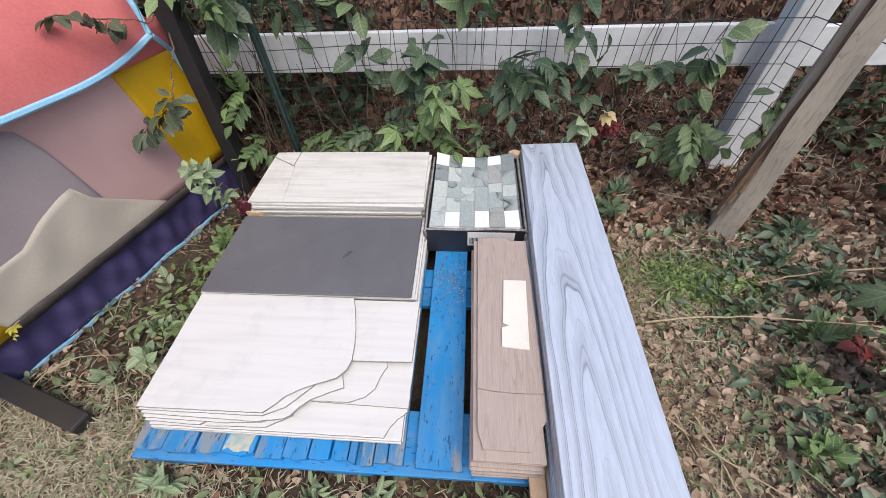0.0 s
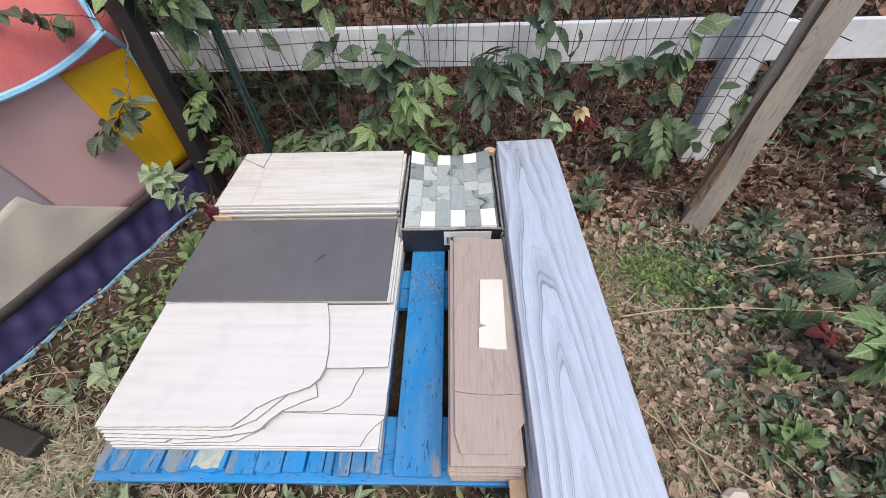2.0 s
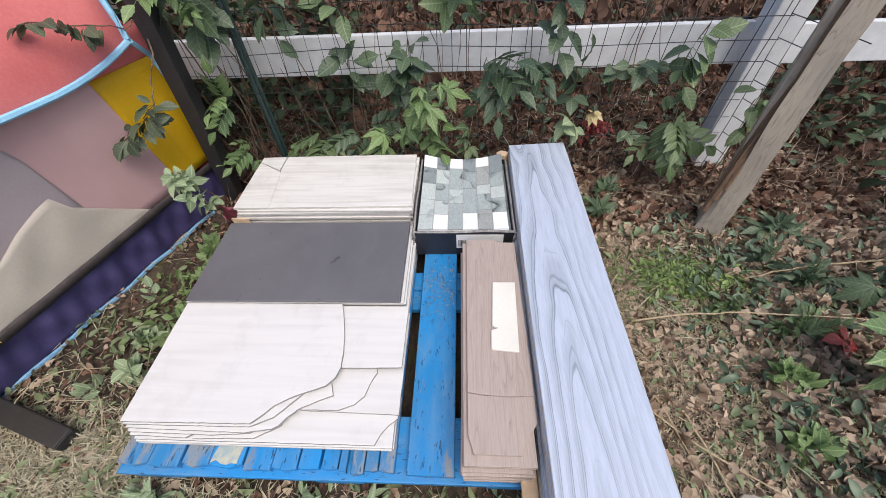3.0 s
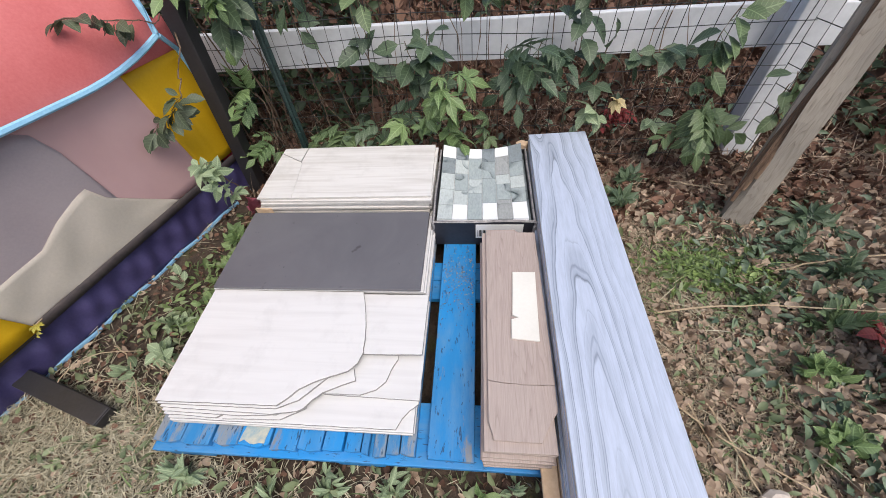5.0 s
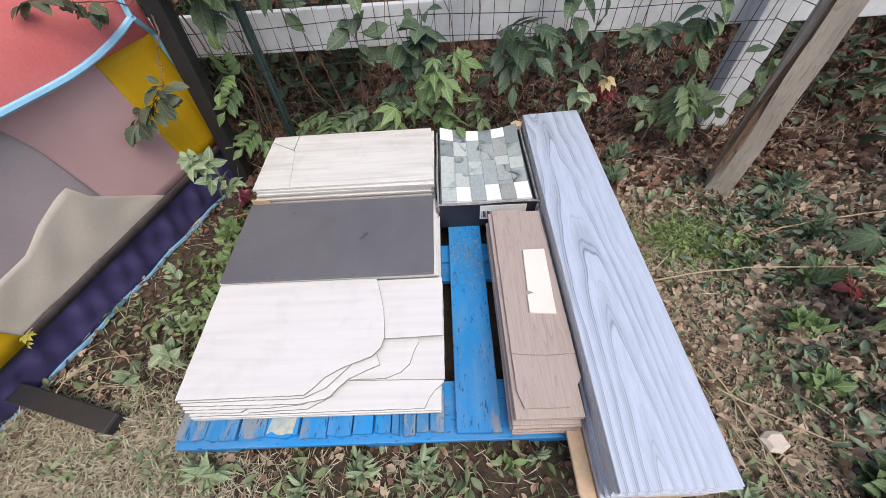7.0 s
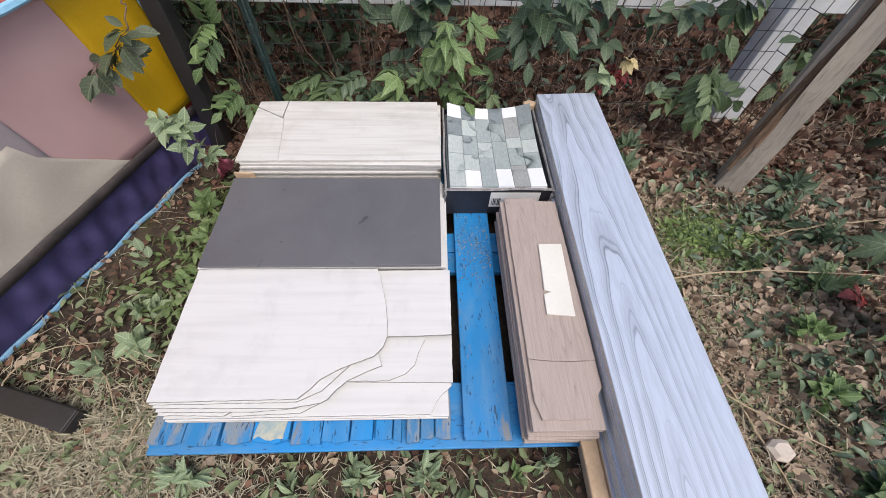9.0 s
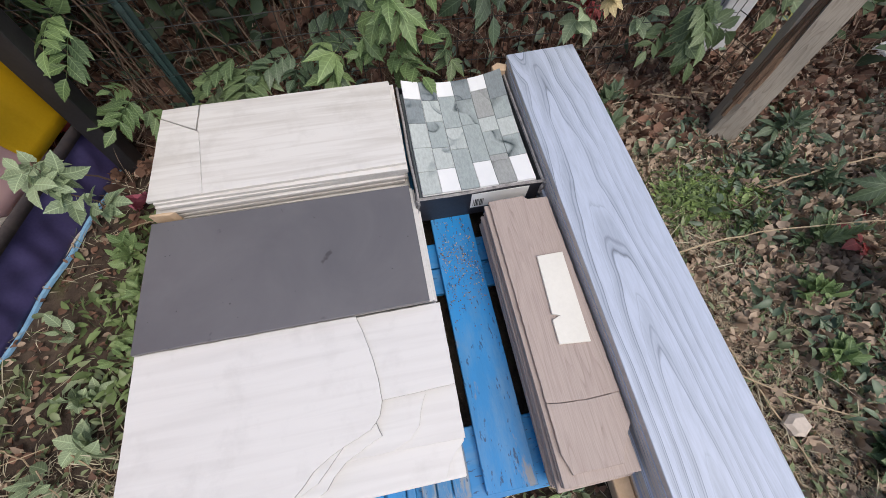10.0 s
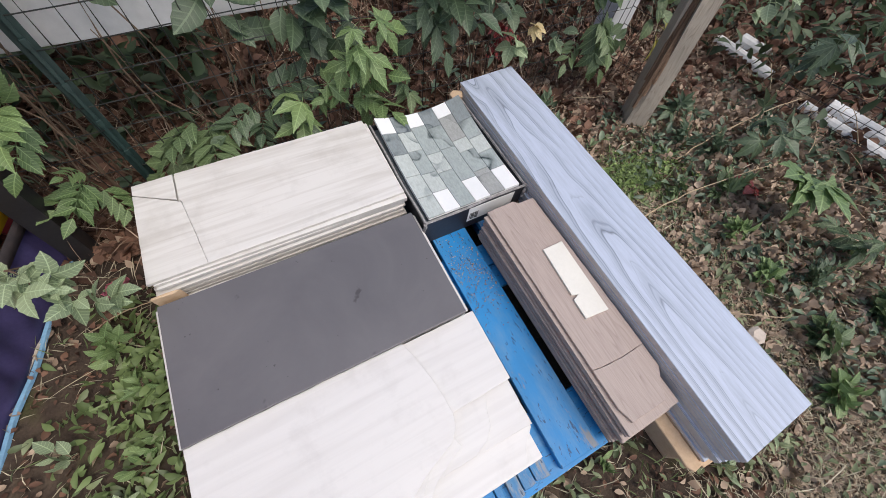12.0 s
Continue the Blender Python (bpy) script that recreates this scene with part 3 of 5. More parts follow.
front = "stack of white tiles"
z = DECK
for i in range(3):
    tile("white_tile", WHITE_TILE, 0.014 + rng.uniform(-0.004, 0.003), -0.338 + rng.uniform(-0.002, 0.003), z, 0.605, 0.302, rng.uniform(-0.3, 0.3), "white streaked porcelain floor tile in a low stack", "tile", front)
    z += TH
fragment([(0.012, -0.334), (0.577, -0.334), (0.589, -0.310), (0.604, -0.292), (0.624, -0.276), (0.626, -0.02), (0.012, -0.025)], z, WHITE_TILE, "white porcelain tile with a snapped corner", front)
z += TH
fragment([(0.36, 0.0), (0.628, 0.0), (0.627, -0.271), (0.50, -0.268), (0.39, -0.2655), (0.37, -0.12)], z, WHITE_TILE, "broken slab of white porcelain tile", front)
fragment([(0.004, -0.328), (0.14, -0.331), (0.152, -0.324), (0.20, -0.16), (0.19, -0.002), (0.004, 0.0)], z, WHITE_TILE, "broken end of white porcelain tile", front)
fragment([(0.157, -0.332), (0.30, -0.328), (0.355, -0.30), (0.352, -0.10), (0.21, -0.10), (0.206, -0.16)], z, WHITE_TILE, "broken strip of white porcelain tile", front)
z += TH
fragment([(0.375, -0.2665), (0.483, -0.2665), (0.520, -0.253), (0.541, -0.233), (0.549, -0.205), (0.563, -0.176), (0.55, -0.04), (0.36, -0.03)], z, WHITE_TILE, "broken piece of tile with a curved edge", front)
fragment([(0.003, -0.323), (0.20, -0.326), (0.29, -0.320), (0.352, -0.29), (0.352, -0.02), (0.003, -0.02)], z, WHITE_TILE, "broken half of a white tile", front)
z += TH
fragment([(0.001, -0.317), (0.283, -0.3215), (0.345, -0.312), (0.358, -0.305), (0.373, -0.286), (0.394, -0.268), (0.435, -0.249), (0.468, -0.236), (0.455, -0.20), (0.45, -0.10), (0.44, -0.02), (0.004, -0.02)], z, WHITE_TILE, "white porcelain tile with a jagged broken edge", front)
z += TH
fragment([(0.428, 0.003), (0.627, 0.003), (0.626, -0.169), (0.56, -0.1715), (0.450, -0.1725), (0.452, -0.13), (0.448, -0.088)], z, WHITE_TILE, "rectangular piece of broken white tile", front)
fragment([(-0.002, -0.312), (0.295, -0.311), (0.345, -0.29), (0.40, -0.235), (0.43, -0.20), (0.43, -0.09), (0.41, 0.0), (-0.003, 0.0)], z, WHITE_TILE, "broken half of a white porcelain tile", front)
z += TH
fragment([(-0.003, -0.309), (0.30, -0.307), (0.316, -0.294), (0.342, -0.268), (0.37, -0.252), (0.40, -0.239), (0.45, -0.221), (0.470, -0.200), (0.478, -0.174), (0.475, -0.13), (0.468, -0.088), (0.456, -0.04), (0.442, 0.004), (-0.006, 0.004)], z, WHITE_TILE, "large white tile with a curved snapped corner", front)

middle = "stack under the dark tile"
z = DECK
while z < 0.181:
    tile("white_tile", WHITE_TILE, 0.004 + rng.uniform(-0.012, 0.010), 0.010 + rng.uniform(-0.002, 0.003), z, 0.61, 0.298, rng.uniform(-0.2, 0.2), "white porcelain floor tile under a dark one", "tile", middle)
    z += TH
tile("white_tile", WHITE_TILE, -0.012, 0.006, z, 0.625, 0.300, 0.1, "white porcelain floor tile showing round a dark one", "tile", middle)
z += TH
tile("dark_tile", DARK_TILE, 0.002, 0.008, z, 0.603, 0.3, 0.1, "charcoal matt porcelain floor tile", "tile", middle)
z += TH
tile("dark_tile", DARK_TILE, 0.0, 0.002, z, 0.605, 0.302, 0.0, "charcoal matt porcelain tile with faint scuffs", "tile", middle)

back = "stack of cream tiles"
z = DECK
i = 0
while z < 0.250 - 1.6 * TH:
    dx = rng.uniform(-0.012, 0.008) if i > 5 else rng.uniform(-0.004, 0.006)
    tile("cream_tile", CREAM_TILE, 0.006 + dx, 0.340 + rng.uniform(-0.004, 0.008), z, 0.6, 0.296, rng.uniform(-0.5, 0.5), "cream streaked porcelain tile in a stack", "tile", back)
    z += TH
    i += 1
fragment([(0.003, 0.635), (0.095, 0.638), (0.093, 0.553), (0.002, 0.606)], z, CREAM_TILE, "snapped corner of a cream tile", back)
fragment([(0.002, 0.603), (0.0925, 0.549), (0.102, 0.54), (0.117, 0.42), (0.125, 0.349), (0.001, 0.347)], z, CREAM_TILE, "broken end of a streaked cream tile", back)
fragment([(0.0985, 0.638), (0.601, 0.641), (0.608, 0.353), (0.1258, 0.349), (0.1178, 0.42), (0.1027, 0.541), (0.097, 0.552)], z, CREAM_TILE, "streaked cream tile with broken end", back)
single("card_flap", slab([(-0.010, 0.3255), (0.035, 0.3225), (0.05, 0.3275), (0.035, 0.3305), (-0.008, 0.331)], DECK, 0.2165, 0.0006, 0.0008), CARD, "torn cardboard flap standing between tile stacks", "cardboard")
# ---- brown planks ----
brown = "stack of brown planks"
z, i = DECK, 0
BT = 0.0087
while z < 0.228 - 1.5 * BT:
    low = z < 0.185
    x0 = (0.779 if low else 0.782) + rng.uniform(-0.009, 0.005)
    y0 = (-0.386 if low else -0.374) + rng.uniform(-0.006, 0.004)
    tile("brown_plank", BROWN_PLANK, x0, y0, z, 0.146, 0.592 if low else 0.588, rng.uniform(-0.7, 0.5), "brown wood-look porcelain plank in a stack", "plank", brown, BT)
    z += BT
    i += 1
fragment([(0.787, 0.214), (0.872, 0.216), (0.882, 0.205), (0.931, 0.204), (0.932, -0.245), (0.86, -0.2465), (0.81, -0.243), (0.786, -0.239)], z, BROWN_PLANK, "brown wood-look plank snapped across", brown, th=BT, name="broken_plank")
fragment([(0.786, -0.2396), (0.81, -0.2437), (0.86, -0.2472), (0.931, -0.2458), (0.931, -0.30), (0.912, -0.325), (0.892, -0.360), (0.797, -0.360), (0.786, -0.325)], z, BROWN_PLANK, "broken end of a brown wood-look plank", brown, th=BT, name="broken_plank")
BROWN_TOP = z + BT
single("tile_offcut", slab([(0.857, 0.054), (0.917, 0.054), (0.909, -0.146), (0.844, -0.140), (0.846, -0.090), (0.864, -0.084), (0.849, -0.078)], BROWN_TOP, BROWN_TOP + 0.006, 0, 0.0008), CHIP, "cream glazed tile offcut with a notch, lying on brown plank", "tile")

# ---- grey planks in their opened carton ----
carton = thing("carton", "opened tan cardboard carton under the grey planks", "box", at=(1.03, 0.09, 0))
tray_top = 0.135
part("tray", box(0.935, 1.16, -0.515, 0.69, 0.0, tray_top, 0.006), CARD, carton)
part("flap", slab([(0.898, -0.508), (0.908, -0.524), (0.9335, -0.522), (0.9335, -0.2), (0.9335, 0.2), (0.906, 0.1), (0.899, -0.38)], 0.122, 0.134, 0.001, 0.002), CARD, carton, "torn cardboard flap")
part("front_flap", slab([(0.935, -0.529), (0.99, -0.533), (1.02, -0.5155), (0.935, -0.5155)], 0.12, 0.128, 0.001), CARD, carton)
GT = 0.0095
grey = "stack of grey planks"
z, i = tray_top, 0
outline = [(0.934, -0.512), (1.158, -0.512), (1.157, 0.687), (0.951, 0.661)]
while z < 0.255 - 0.5 * GT:
    top = z > 0.255 - 1.5 * GT
    dx, dy = (0, 0) if top else (rng.uniform(-0.006, 0.006), rng.uniform(-0.006, 0.005))
    if top:
        bm = slab([(0.938, -0.512), (1.158, -0.508), (1.158, 0.684), (0.951, 0.671)], z, z + GT, 0, 0.0012)
    else:
        bm = slab([(0.936 + dx, -0.51 + dy), (1.156 + dx, -0.508 + dy), (1.155 + dx, 0.682 + dy), (0.949 + dx, 0.668 + dy)], z, z + GT, 0, 0.0005)
    single("grey_plank", bm, GREY_PLANK, body=GREY_BODY, label="long pale blue-grey wood-grain plank" + (" on top of the stack" if top else " in a stack"), category="plank", group=grey)
    z += GT

# ---- box with a mosaic sheet ----
crate = thing("mosaic_box", "black card box with worn top edges", "box", at=(0.78, 0.44, DECK))
bx0, bx1, by0, by1, bz = 0.622, 0.938, 0.252, 0.634, 0.222
part("base", box(bx0, bx1, by0, by1, DECK, DECK + 0.006), BLACK_CARD, crate)
for nm, q in (("front_side", (bx0, bx1, by0, by0 + 0.005)), ("back_side", (bx0, bx1, by1 - 0.005, by1)), ("side", (bx0, bx0 + 0.005, by0 + 0.005, by1 - 0.005)), ("side", (bx1 - 0.005, bx1, by0 + 0.005, by1 - 0.005))):
    part(nm, box(*q, DECK + 0.006, bz, 0.001), BLACK_CARD, crate)
for a, b in (((bx0, by0), (bx1, by0)), ((bx0, by0), (bx0, by1)), ((bx1, by0), (bx1, by1))):
    part("worn_rim", tube(wander((*a, bz + 0.002), (*b, bz + 0.002), 14, 0.0022), 0.0038, 5), WORN_CARD, crate, "frayed grey card edge")
part("corner_tear", tube(wander((bx1 + 0.002, by0 - 0.004, bz - 0.045), (bx1 + 0.003, by0 - 0.002, bz + 0.003), 7, 0.003), 0.006, 5), WORN_CARD, crate, "crumpled torn box corner")
part("corner_tear", tube(wander((bx0 - 0.003, by0 - 0.003, bz - 0.075), (bx0 - 0.002, by0 - 0.002, bz), 7, 0.003), 0.005, 5), WORN_CARD, crate, "crumpled torn box corner")
part("back_flap", slab([(0.905, 0.638), (0.94, 0.630), (0.952, 0.655), (0.925, 0.668), (0.905, 0.655)], bz - 0.01, bz + 0.018, 0.001, 0.002), CARD, crate, "brown cardboard flap")
lab = part("paper_label", box(0.756, 0.905, by0 - 0.0015, by0 - 0.0003, 0.150, 0.212), PAPER, crate, "white paper label with printed bars")
for k in range(7):
    part("bar", box(0.762 + k * 0.0042, 0.762 + k * 0.0042 + (0.0026 if k % 3 else 0.0014), by0 - 0.0024, by0 - 0.0016, 0.158, 0.188), INK, lab)
filler = box(bx0 + 0.006, bx1 - 0.006, by0 + 0.006, by1 - 0.006, DECK + 0.006, 0.206, 0.002)
part("lower_sheet", filler, MOSAIC_DARK, crate, "mosaic sheets filling the box")

sheet = thing("mosaic_sheet", "sagging sheet of marbled grey-green glass mosaic with white pieces", "mosaic", at=(0.78, 0.44, 0.21))
mx0, mx1, my0, my1 = 0.634, 0.920, 0.258, 0.626
colw = (mx1 - mx0) / 6


def sheet_z(x, y):
    u, v = (x - 0.777) / 0.143, (y - 0.44) / 0.185
    return 0.2135 + 0.024 * u * u * (0.55 + 0.45 * v) + 0.012 * v * v


looks = {"W": MOSAIC_WHITE, "D": MOSAIC_DARK, "P": MOSAIC_PALE, "G": MOSAIC, "T": MOSAIC_TAN}
# each column from the far edge: look and share of the length
plan = ("W16D22P22P21P19", "D17P20G24P19W20", "W14G30P20G36", "D19G24G35W22", "W13T26P13G22T26", "D24G19P16G19W22")
for c, word in enumerate(plan):
    done = 0.0
    for r in range(0, len(word), 3):
        ch, share = word[r], int(word[r + 1 : r + 3]) / 100
        y_hi = my1 - (my1 - my0) * done
        done += share
        y_lo = my1 - (my1 - my0) * done
        x_lo, x_hi = mx0 + c * colw, mx0 + (c + 1) * colw
        bm = bmesh.new()
        g = 0.0008
        grid = [[bm.verts.new((x, y, sheet_z(x, y) + 0.005)) for x in (x_lo + g, (x_lo + x_hi) / 2, x_hi - g)] for y in (y_lo + g, (y_lo * 2 + y_hi) / 3, (y_lo + y_hi * 2) / 3, y_hi - g)]
        for j in range(3):
            for k in (0, 1):
                bm.faces.new((grid[j][k], grid[j][k + 1], grid[j + 1][k + 1], grid[j + 1][k]))
        ext = bmesh.ops.extrude_face_region(bm, geom=bm.faces[:])
        for v in (q for q in ext["geom"] if isinstance(q, bmesh.types.BMVert)):
            v.co.z -= 0.005
        bmesh.ops.recalc_face_normals(bm, faces=bm.faces[:])
        part("mosaic_tile", bm, looks[ch], sheet, "white glass piece" if ch == "W" else "")
mesh_back = bmesh.new()
rows_ = [[mesh_back.verts.new((mx0 + (mx1 - mx0) * i / 8, my0 + (my1 - my0) * j / 8, sheet_z(mx0 + (mx1 - mx0) * i / 8, my0 + (my1 - my0) * j / 8) - 0.0004)) for i in range(9)] for j in range(9)]
for j in range(8):
    for i in range(8):
        mesh_back.faces.new((rows_[j][i], rows_[j][i + 1], rows_[j + 1][i + 1], rows_[j + 1][i]))
ext = bmesh.ops.extrude_face_region(mesh_back, geom=mesh_back.faces[:])
for v in (q for q in ext["geom"] if isinstance(q, bmesh.types.BMVert)):
    v.co.z -= 0.003
bmesh.ops.recalc_face_normals(mesh_back, faces=mesh_back.faces[:])
part("backing", mesh_back, PAPER, sheet)

# ---- fences ----
rail_fence = thing("board_fence", "weathered white painted board fence with one low rail", "fence", at=(1.9, 0.95, 0))
part("rail", box(-2.2, 1.822, 0.955, 0.985, 0.415, 0.557, 0.003), WHITE_PAINT, rail_fence)
part("rail", box(1.93, 4.6, 0.955, 0.985, 0.410, 0.545, 0.003), WHITE_PAINT, rail_fence)
bm = box(0, 0.102, 0, 0.102, -0.02, 1.35, 0.006)
bm.transform(pose(1.808, 0.850, 0, -1.5, -0.8, 0) @ pose(0, 0, 0, 0, 0, -10))
part("post", bm, WHITE_PAINT, rail_fence, "square white fence post")
bm = box(-0.055, 0.055, -0.055, 0.055, -0.02, 1.35, 0.006)
bm.transform(pose(-1.6, 1.05, 0))
part("post", bm, WHITE_PAINT, rail_fence, "square white fence post")


def timber_post():
    """A square post with a split along one edge, leaning a little."""
    bm = bmesh.new()
    h, n, half, deep = 1.55, 40, 0.043, 0.043
    prof = [(-half, -deep), (-0.018, -deep - 0.001), (0.014, -deep), (half, -deep), (half, deep), (-half, deep), (-half, 0.01), (-half, -0.01)]
    rings = []
    for i in range(n + 1):
        zz = -0.03 + h * i / n
        ring = []
        for k, (px, py) in enumerate(prof):
            cut = min(0.034, max(0.0, zz - 0.05) * 0.075 + 0.004 * (1 + math.sin(zz * 9))) if k == 0 else 0.004 * math.sin(zz * 9) if k == 1 else 0
            w = 0.0016 * math.sin(zz * 23 + k) + rng.uniform(-0.0006, 0.0006)
            ring.append(bm.verts.new((px + cut + w, py + cut * 0.9 + w, zz)))
        rings.append(ring)
    for a, b in zip(rings, rings[1:]):
        for k in range(len(prof)):
            bm.faces.new((a[k], a[(k + 1) % len(prof)], b[(k + 1) % len(prof)], b[k]))
    bm.faces.new(rings[0][::-1])
    bm.faces.new(rings[-1])
    bmesh.ops.recalc_face_normals(bm, faces=bm.faces[:])
    return bm


post = thing("timber_post", "weathered grey-brown timber post with a split edge", "post", at=(1.73, 0.52, 0))
pm = pose(1.705, 0.468, 0, -6.5, 3.0, 0) @ pose(0, 0, 0, 0, 0, -34)
part("shaft", turned(timber_post(), pm), POST_WOOD, post)
bm = bmesh.new()
for k in range(5):
    o = 0.011 * (k - 2)
    low, mid, top = (Vector((-0.043 + c + max(o, 0) - 0.1 * abs(o), -0.043 + c + max(-o, 0) - 0.1 * abs(o), zz)) for c, zz in ((0.002, 0.10 + 0.05 * abs(k - 2)), (0.026, 0.55), (0.028, 1.45)))
    tube(wander(low, mid, 16, 0.003) + wander(mid, top, 24, 0.003)[1:], 0.0065, 6, bm)
part("split", turned(bm, pm), ROT_WOOD, post, "dark rough split along the edge")


def wires(name, a, b, height, parent, step=0.051, rise=0.068):
    """Welded wire mesh between two points of the ground, sagging a little."""
    a, b = Vector((*a, 0)), Vector((*b, 0))
    run = (b - a).length
    d = (b - a).normalized()
    side = Vector((-d.y, d.x, 0))
    ph = rng.uniform(0, 6)

    def place(s, zz):
        return a + d * s + side * (0.012 * math.sin(s * 4 + ph) + 0.008 * math.sin(zz * 7 + s * 2)) + Vector((0, 0, zz + 0.008 * math.sin(s * 5 + ph)))

    bm = bmesh.new()
    for i in range(int(run / step) + 1):
        s = i * step
        tube([place(s, height * k / 8) for k in range(9)], 0.0015, 3, bm)
    for j in range(int(height / rise) + 1):
        tube([place(run * k / 40, 0.01 + j * rise) for k in range(41)], 0.0015, 3, bm)
    return part(name, bm, WIRE, parent)


fence = thing("wire_fence", "dark welded wire mesh fence tangled with vines", "fence", at=(1.75, 0.62, 0))
wires("mesh_panel", (-1.3, 0.86), (1.79, 0.79), 1.0, fence)
wires("mesh_panel", (1.79, 0.79), (1.87, 0.56), 1.0, fence)
wires("mesh_panel", (2.36, 0.34), (2.56, -0.7), 0.30, fence)

tpost = thing("metal_fence_post", "dark green steel fence post behind vines", "post", at=(-0.02, 0.82, 0))
bm = box(-0.016, 0.016, -0.004, 0.004, -0.02, 1.3, 0.001)
box(-0.004, 0.004, -0.024, -0.004, -0.02, 1.3, 0.001, bm)
part("shaft", turned(bm, pose(-0.02, 0.82, 0, 0, 1, 20)), GREEN_POST, tpost)
for k in range(10):
    part("stud", turned(box(-0.006, 0.006, -0.029, -0.0242, 0.1 + k * 0.1, 0.118 + k * 0.1, 0.001), pose(-0.02, 0.82, 0, 0, 1, 20)), GREEN_POST, tpost)

frame_post = thing("frame_post", "black square steel tube standing beside the tent", "post", at=(-0.235, 0.68, 0))
part("tube", turned(box(-0.0275, 0.0275, -0.0275, 0.0275, 0.0, 1.5, 0.004), pose(-0.243, 0.68, 0, 0, 6.0, 0)), BLACK_METAL, frame_post)
beam = thing("fallen_beam", "black steel tube lying on dead grass", "tube", at=(-0.28, -0.318, 0))
beam_at = pose(-0.278, -0.318, 0.022, 0, 3.0, -15.5)
part("tube", turned(box(-0.9, 0.0, -0.026, 0.026, -0.022, 0.022, 0.004), beam_at), BLACK_METAL, beam)
part("end_cap", turned(box(0.0005, 0.004, -0.024, 0.024, -0.02, 0.02, 0.0015), beam_at), BLACK_METAL, beam)

# ---- play tent ----
# u runs along the front panel from its near end, w is height
tent = thing("play_tent", "faded red, purple and yellow play tent with hazy window", "tent", at=(-0.45, 0.2, 0))
TA, TD = Vector((-0.72, -0.613, 0)), Vector((0.3214, 0.9469, 0)).normalized()
TN = Vector((TD.y, -TD.x, 0))


def tent_at(u, w, out=0.0):
    return TA + TD * u + Vector((0, 0, w)) + TN * out


def cloth(corners, nu, nv, wave, depth=0.002, freq=30.0, lean=0.0):
    """Cloth between four corners (near low, far low, far high, near high) given as (u, w, out)."""
    bm = bmesh.new()
    ph = rng.uniform(0, 6)
    c = [tent_at(*q) for q in corners]
    grid = []
    for j in range(nv + 1):
        row = []
        for i in range(nu + 1):
            f, g = i / nu, j / nv
            p = c[0].lerp(c[1], f).lerp(c[3].lerp(c[2], f), g)
            s = math.sin(math.pi * g) if lean == 0 else 1
            p = p + TN * wave * s * (math.sin(freq * f + 3 * g + ph) + 0.5 * math.sin(freq * 2.3 * f - 4 * g))
            row.append(bm.verts.new(p))
        grid.append(row)
    for j in range(nv):
        for i in range(nu):
            bm.faces.new((grid[j][i], grid[j][i + 1], grid[j + 1][i + 1], grid[j + 1][i]))
    ext = bmesh.ops.extrude_face_region(bm, geom=bm.faces[:])
    for v in (q for q in ext["geom"] if isinstance(q, bmesh.types.BMVert)):
        v.co -= TN * depth
    bmesh.ops.recalc_face_normals(bm, faces=bm.faces[:])
    for fc in bm.faces:
        fc.smooth = True
    return bm


U1 = 1.42
part("skirt", cloth(((0.0, 0.008, 0), (U1, 0.008, 0), (U1, 0.172, 0), (0.0, 0.138, 0)), 110, 8, 0.011, freq=52), PURPLE_CLOTH, tent, "purple nylon skirt")
part("hem", tube([tent_at(U1 * i / 40, 0.008 + 0.004 * math.sin(i), 0.004) for i in range(41)], 0.0075, 6), BLUE_HEM, tent, "light blue binding")
part("window_band", cloth(((0.0, 0.126, 0.016), (U1, 0.170, 0.016), (U1, 0.202, 0.016), (0.0, 0.160, 0.016)), 60, 2, 0.002), DARK_BAND, tent, "grimy dark band under the window")
part("window", cloth(((0.0, 0.155, 0), (1.28, 0.185, 0), (1.22, 0.61, 0), (0.0, 0.61, 0)), 40, 12, 0.002, 0.0008, 12), FILM, tent, "hazy see-through window")
part("corner_panel", cloth(((1.23, 0.20, 0.004), (U1, 0.205, 0.004), (U1 - 0.01, 0.60, 0.004), (1.19, 0.60, 0.004)), 12, 12, 0.003), YELLOW_CLOTH, tent, "yellow corner panel")
part("near_panel", cloth(((0.1, 0.15, 0.022), (0.535, 0.155, 0.022), (0.47, 0.42, 0.020), (0.1, 0.42, 0.020)), 10, 6, 0.003), YELLOW_CLOTH, tent, "yellow corner panel")
part("corner_piece", cloth(((1.22, 0.585, 0.002), (U1, 0.59, 0.002), (U1, 0.70, 0.0), (1.15, 0.64, 0.0)), 8, 3, 0.002), RED_CLOTH, tent)


def lift_at(f):
    """How far the roof edge curves up towards its far corner."""
    return 0.05 * max(0.0, (f - 0.78) / 0.22) ** 2


def roof_line(g):
    """Height and way out of the roof, which rises steeply before it falls back."""
    return 0.622 + 0.50 * math.sin(g * math.pi / 2) ** 0.9, 0.045 - 0.62 * g**1.7


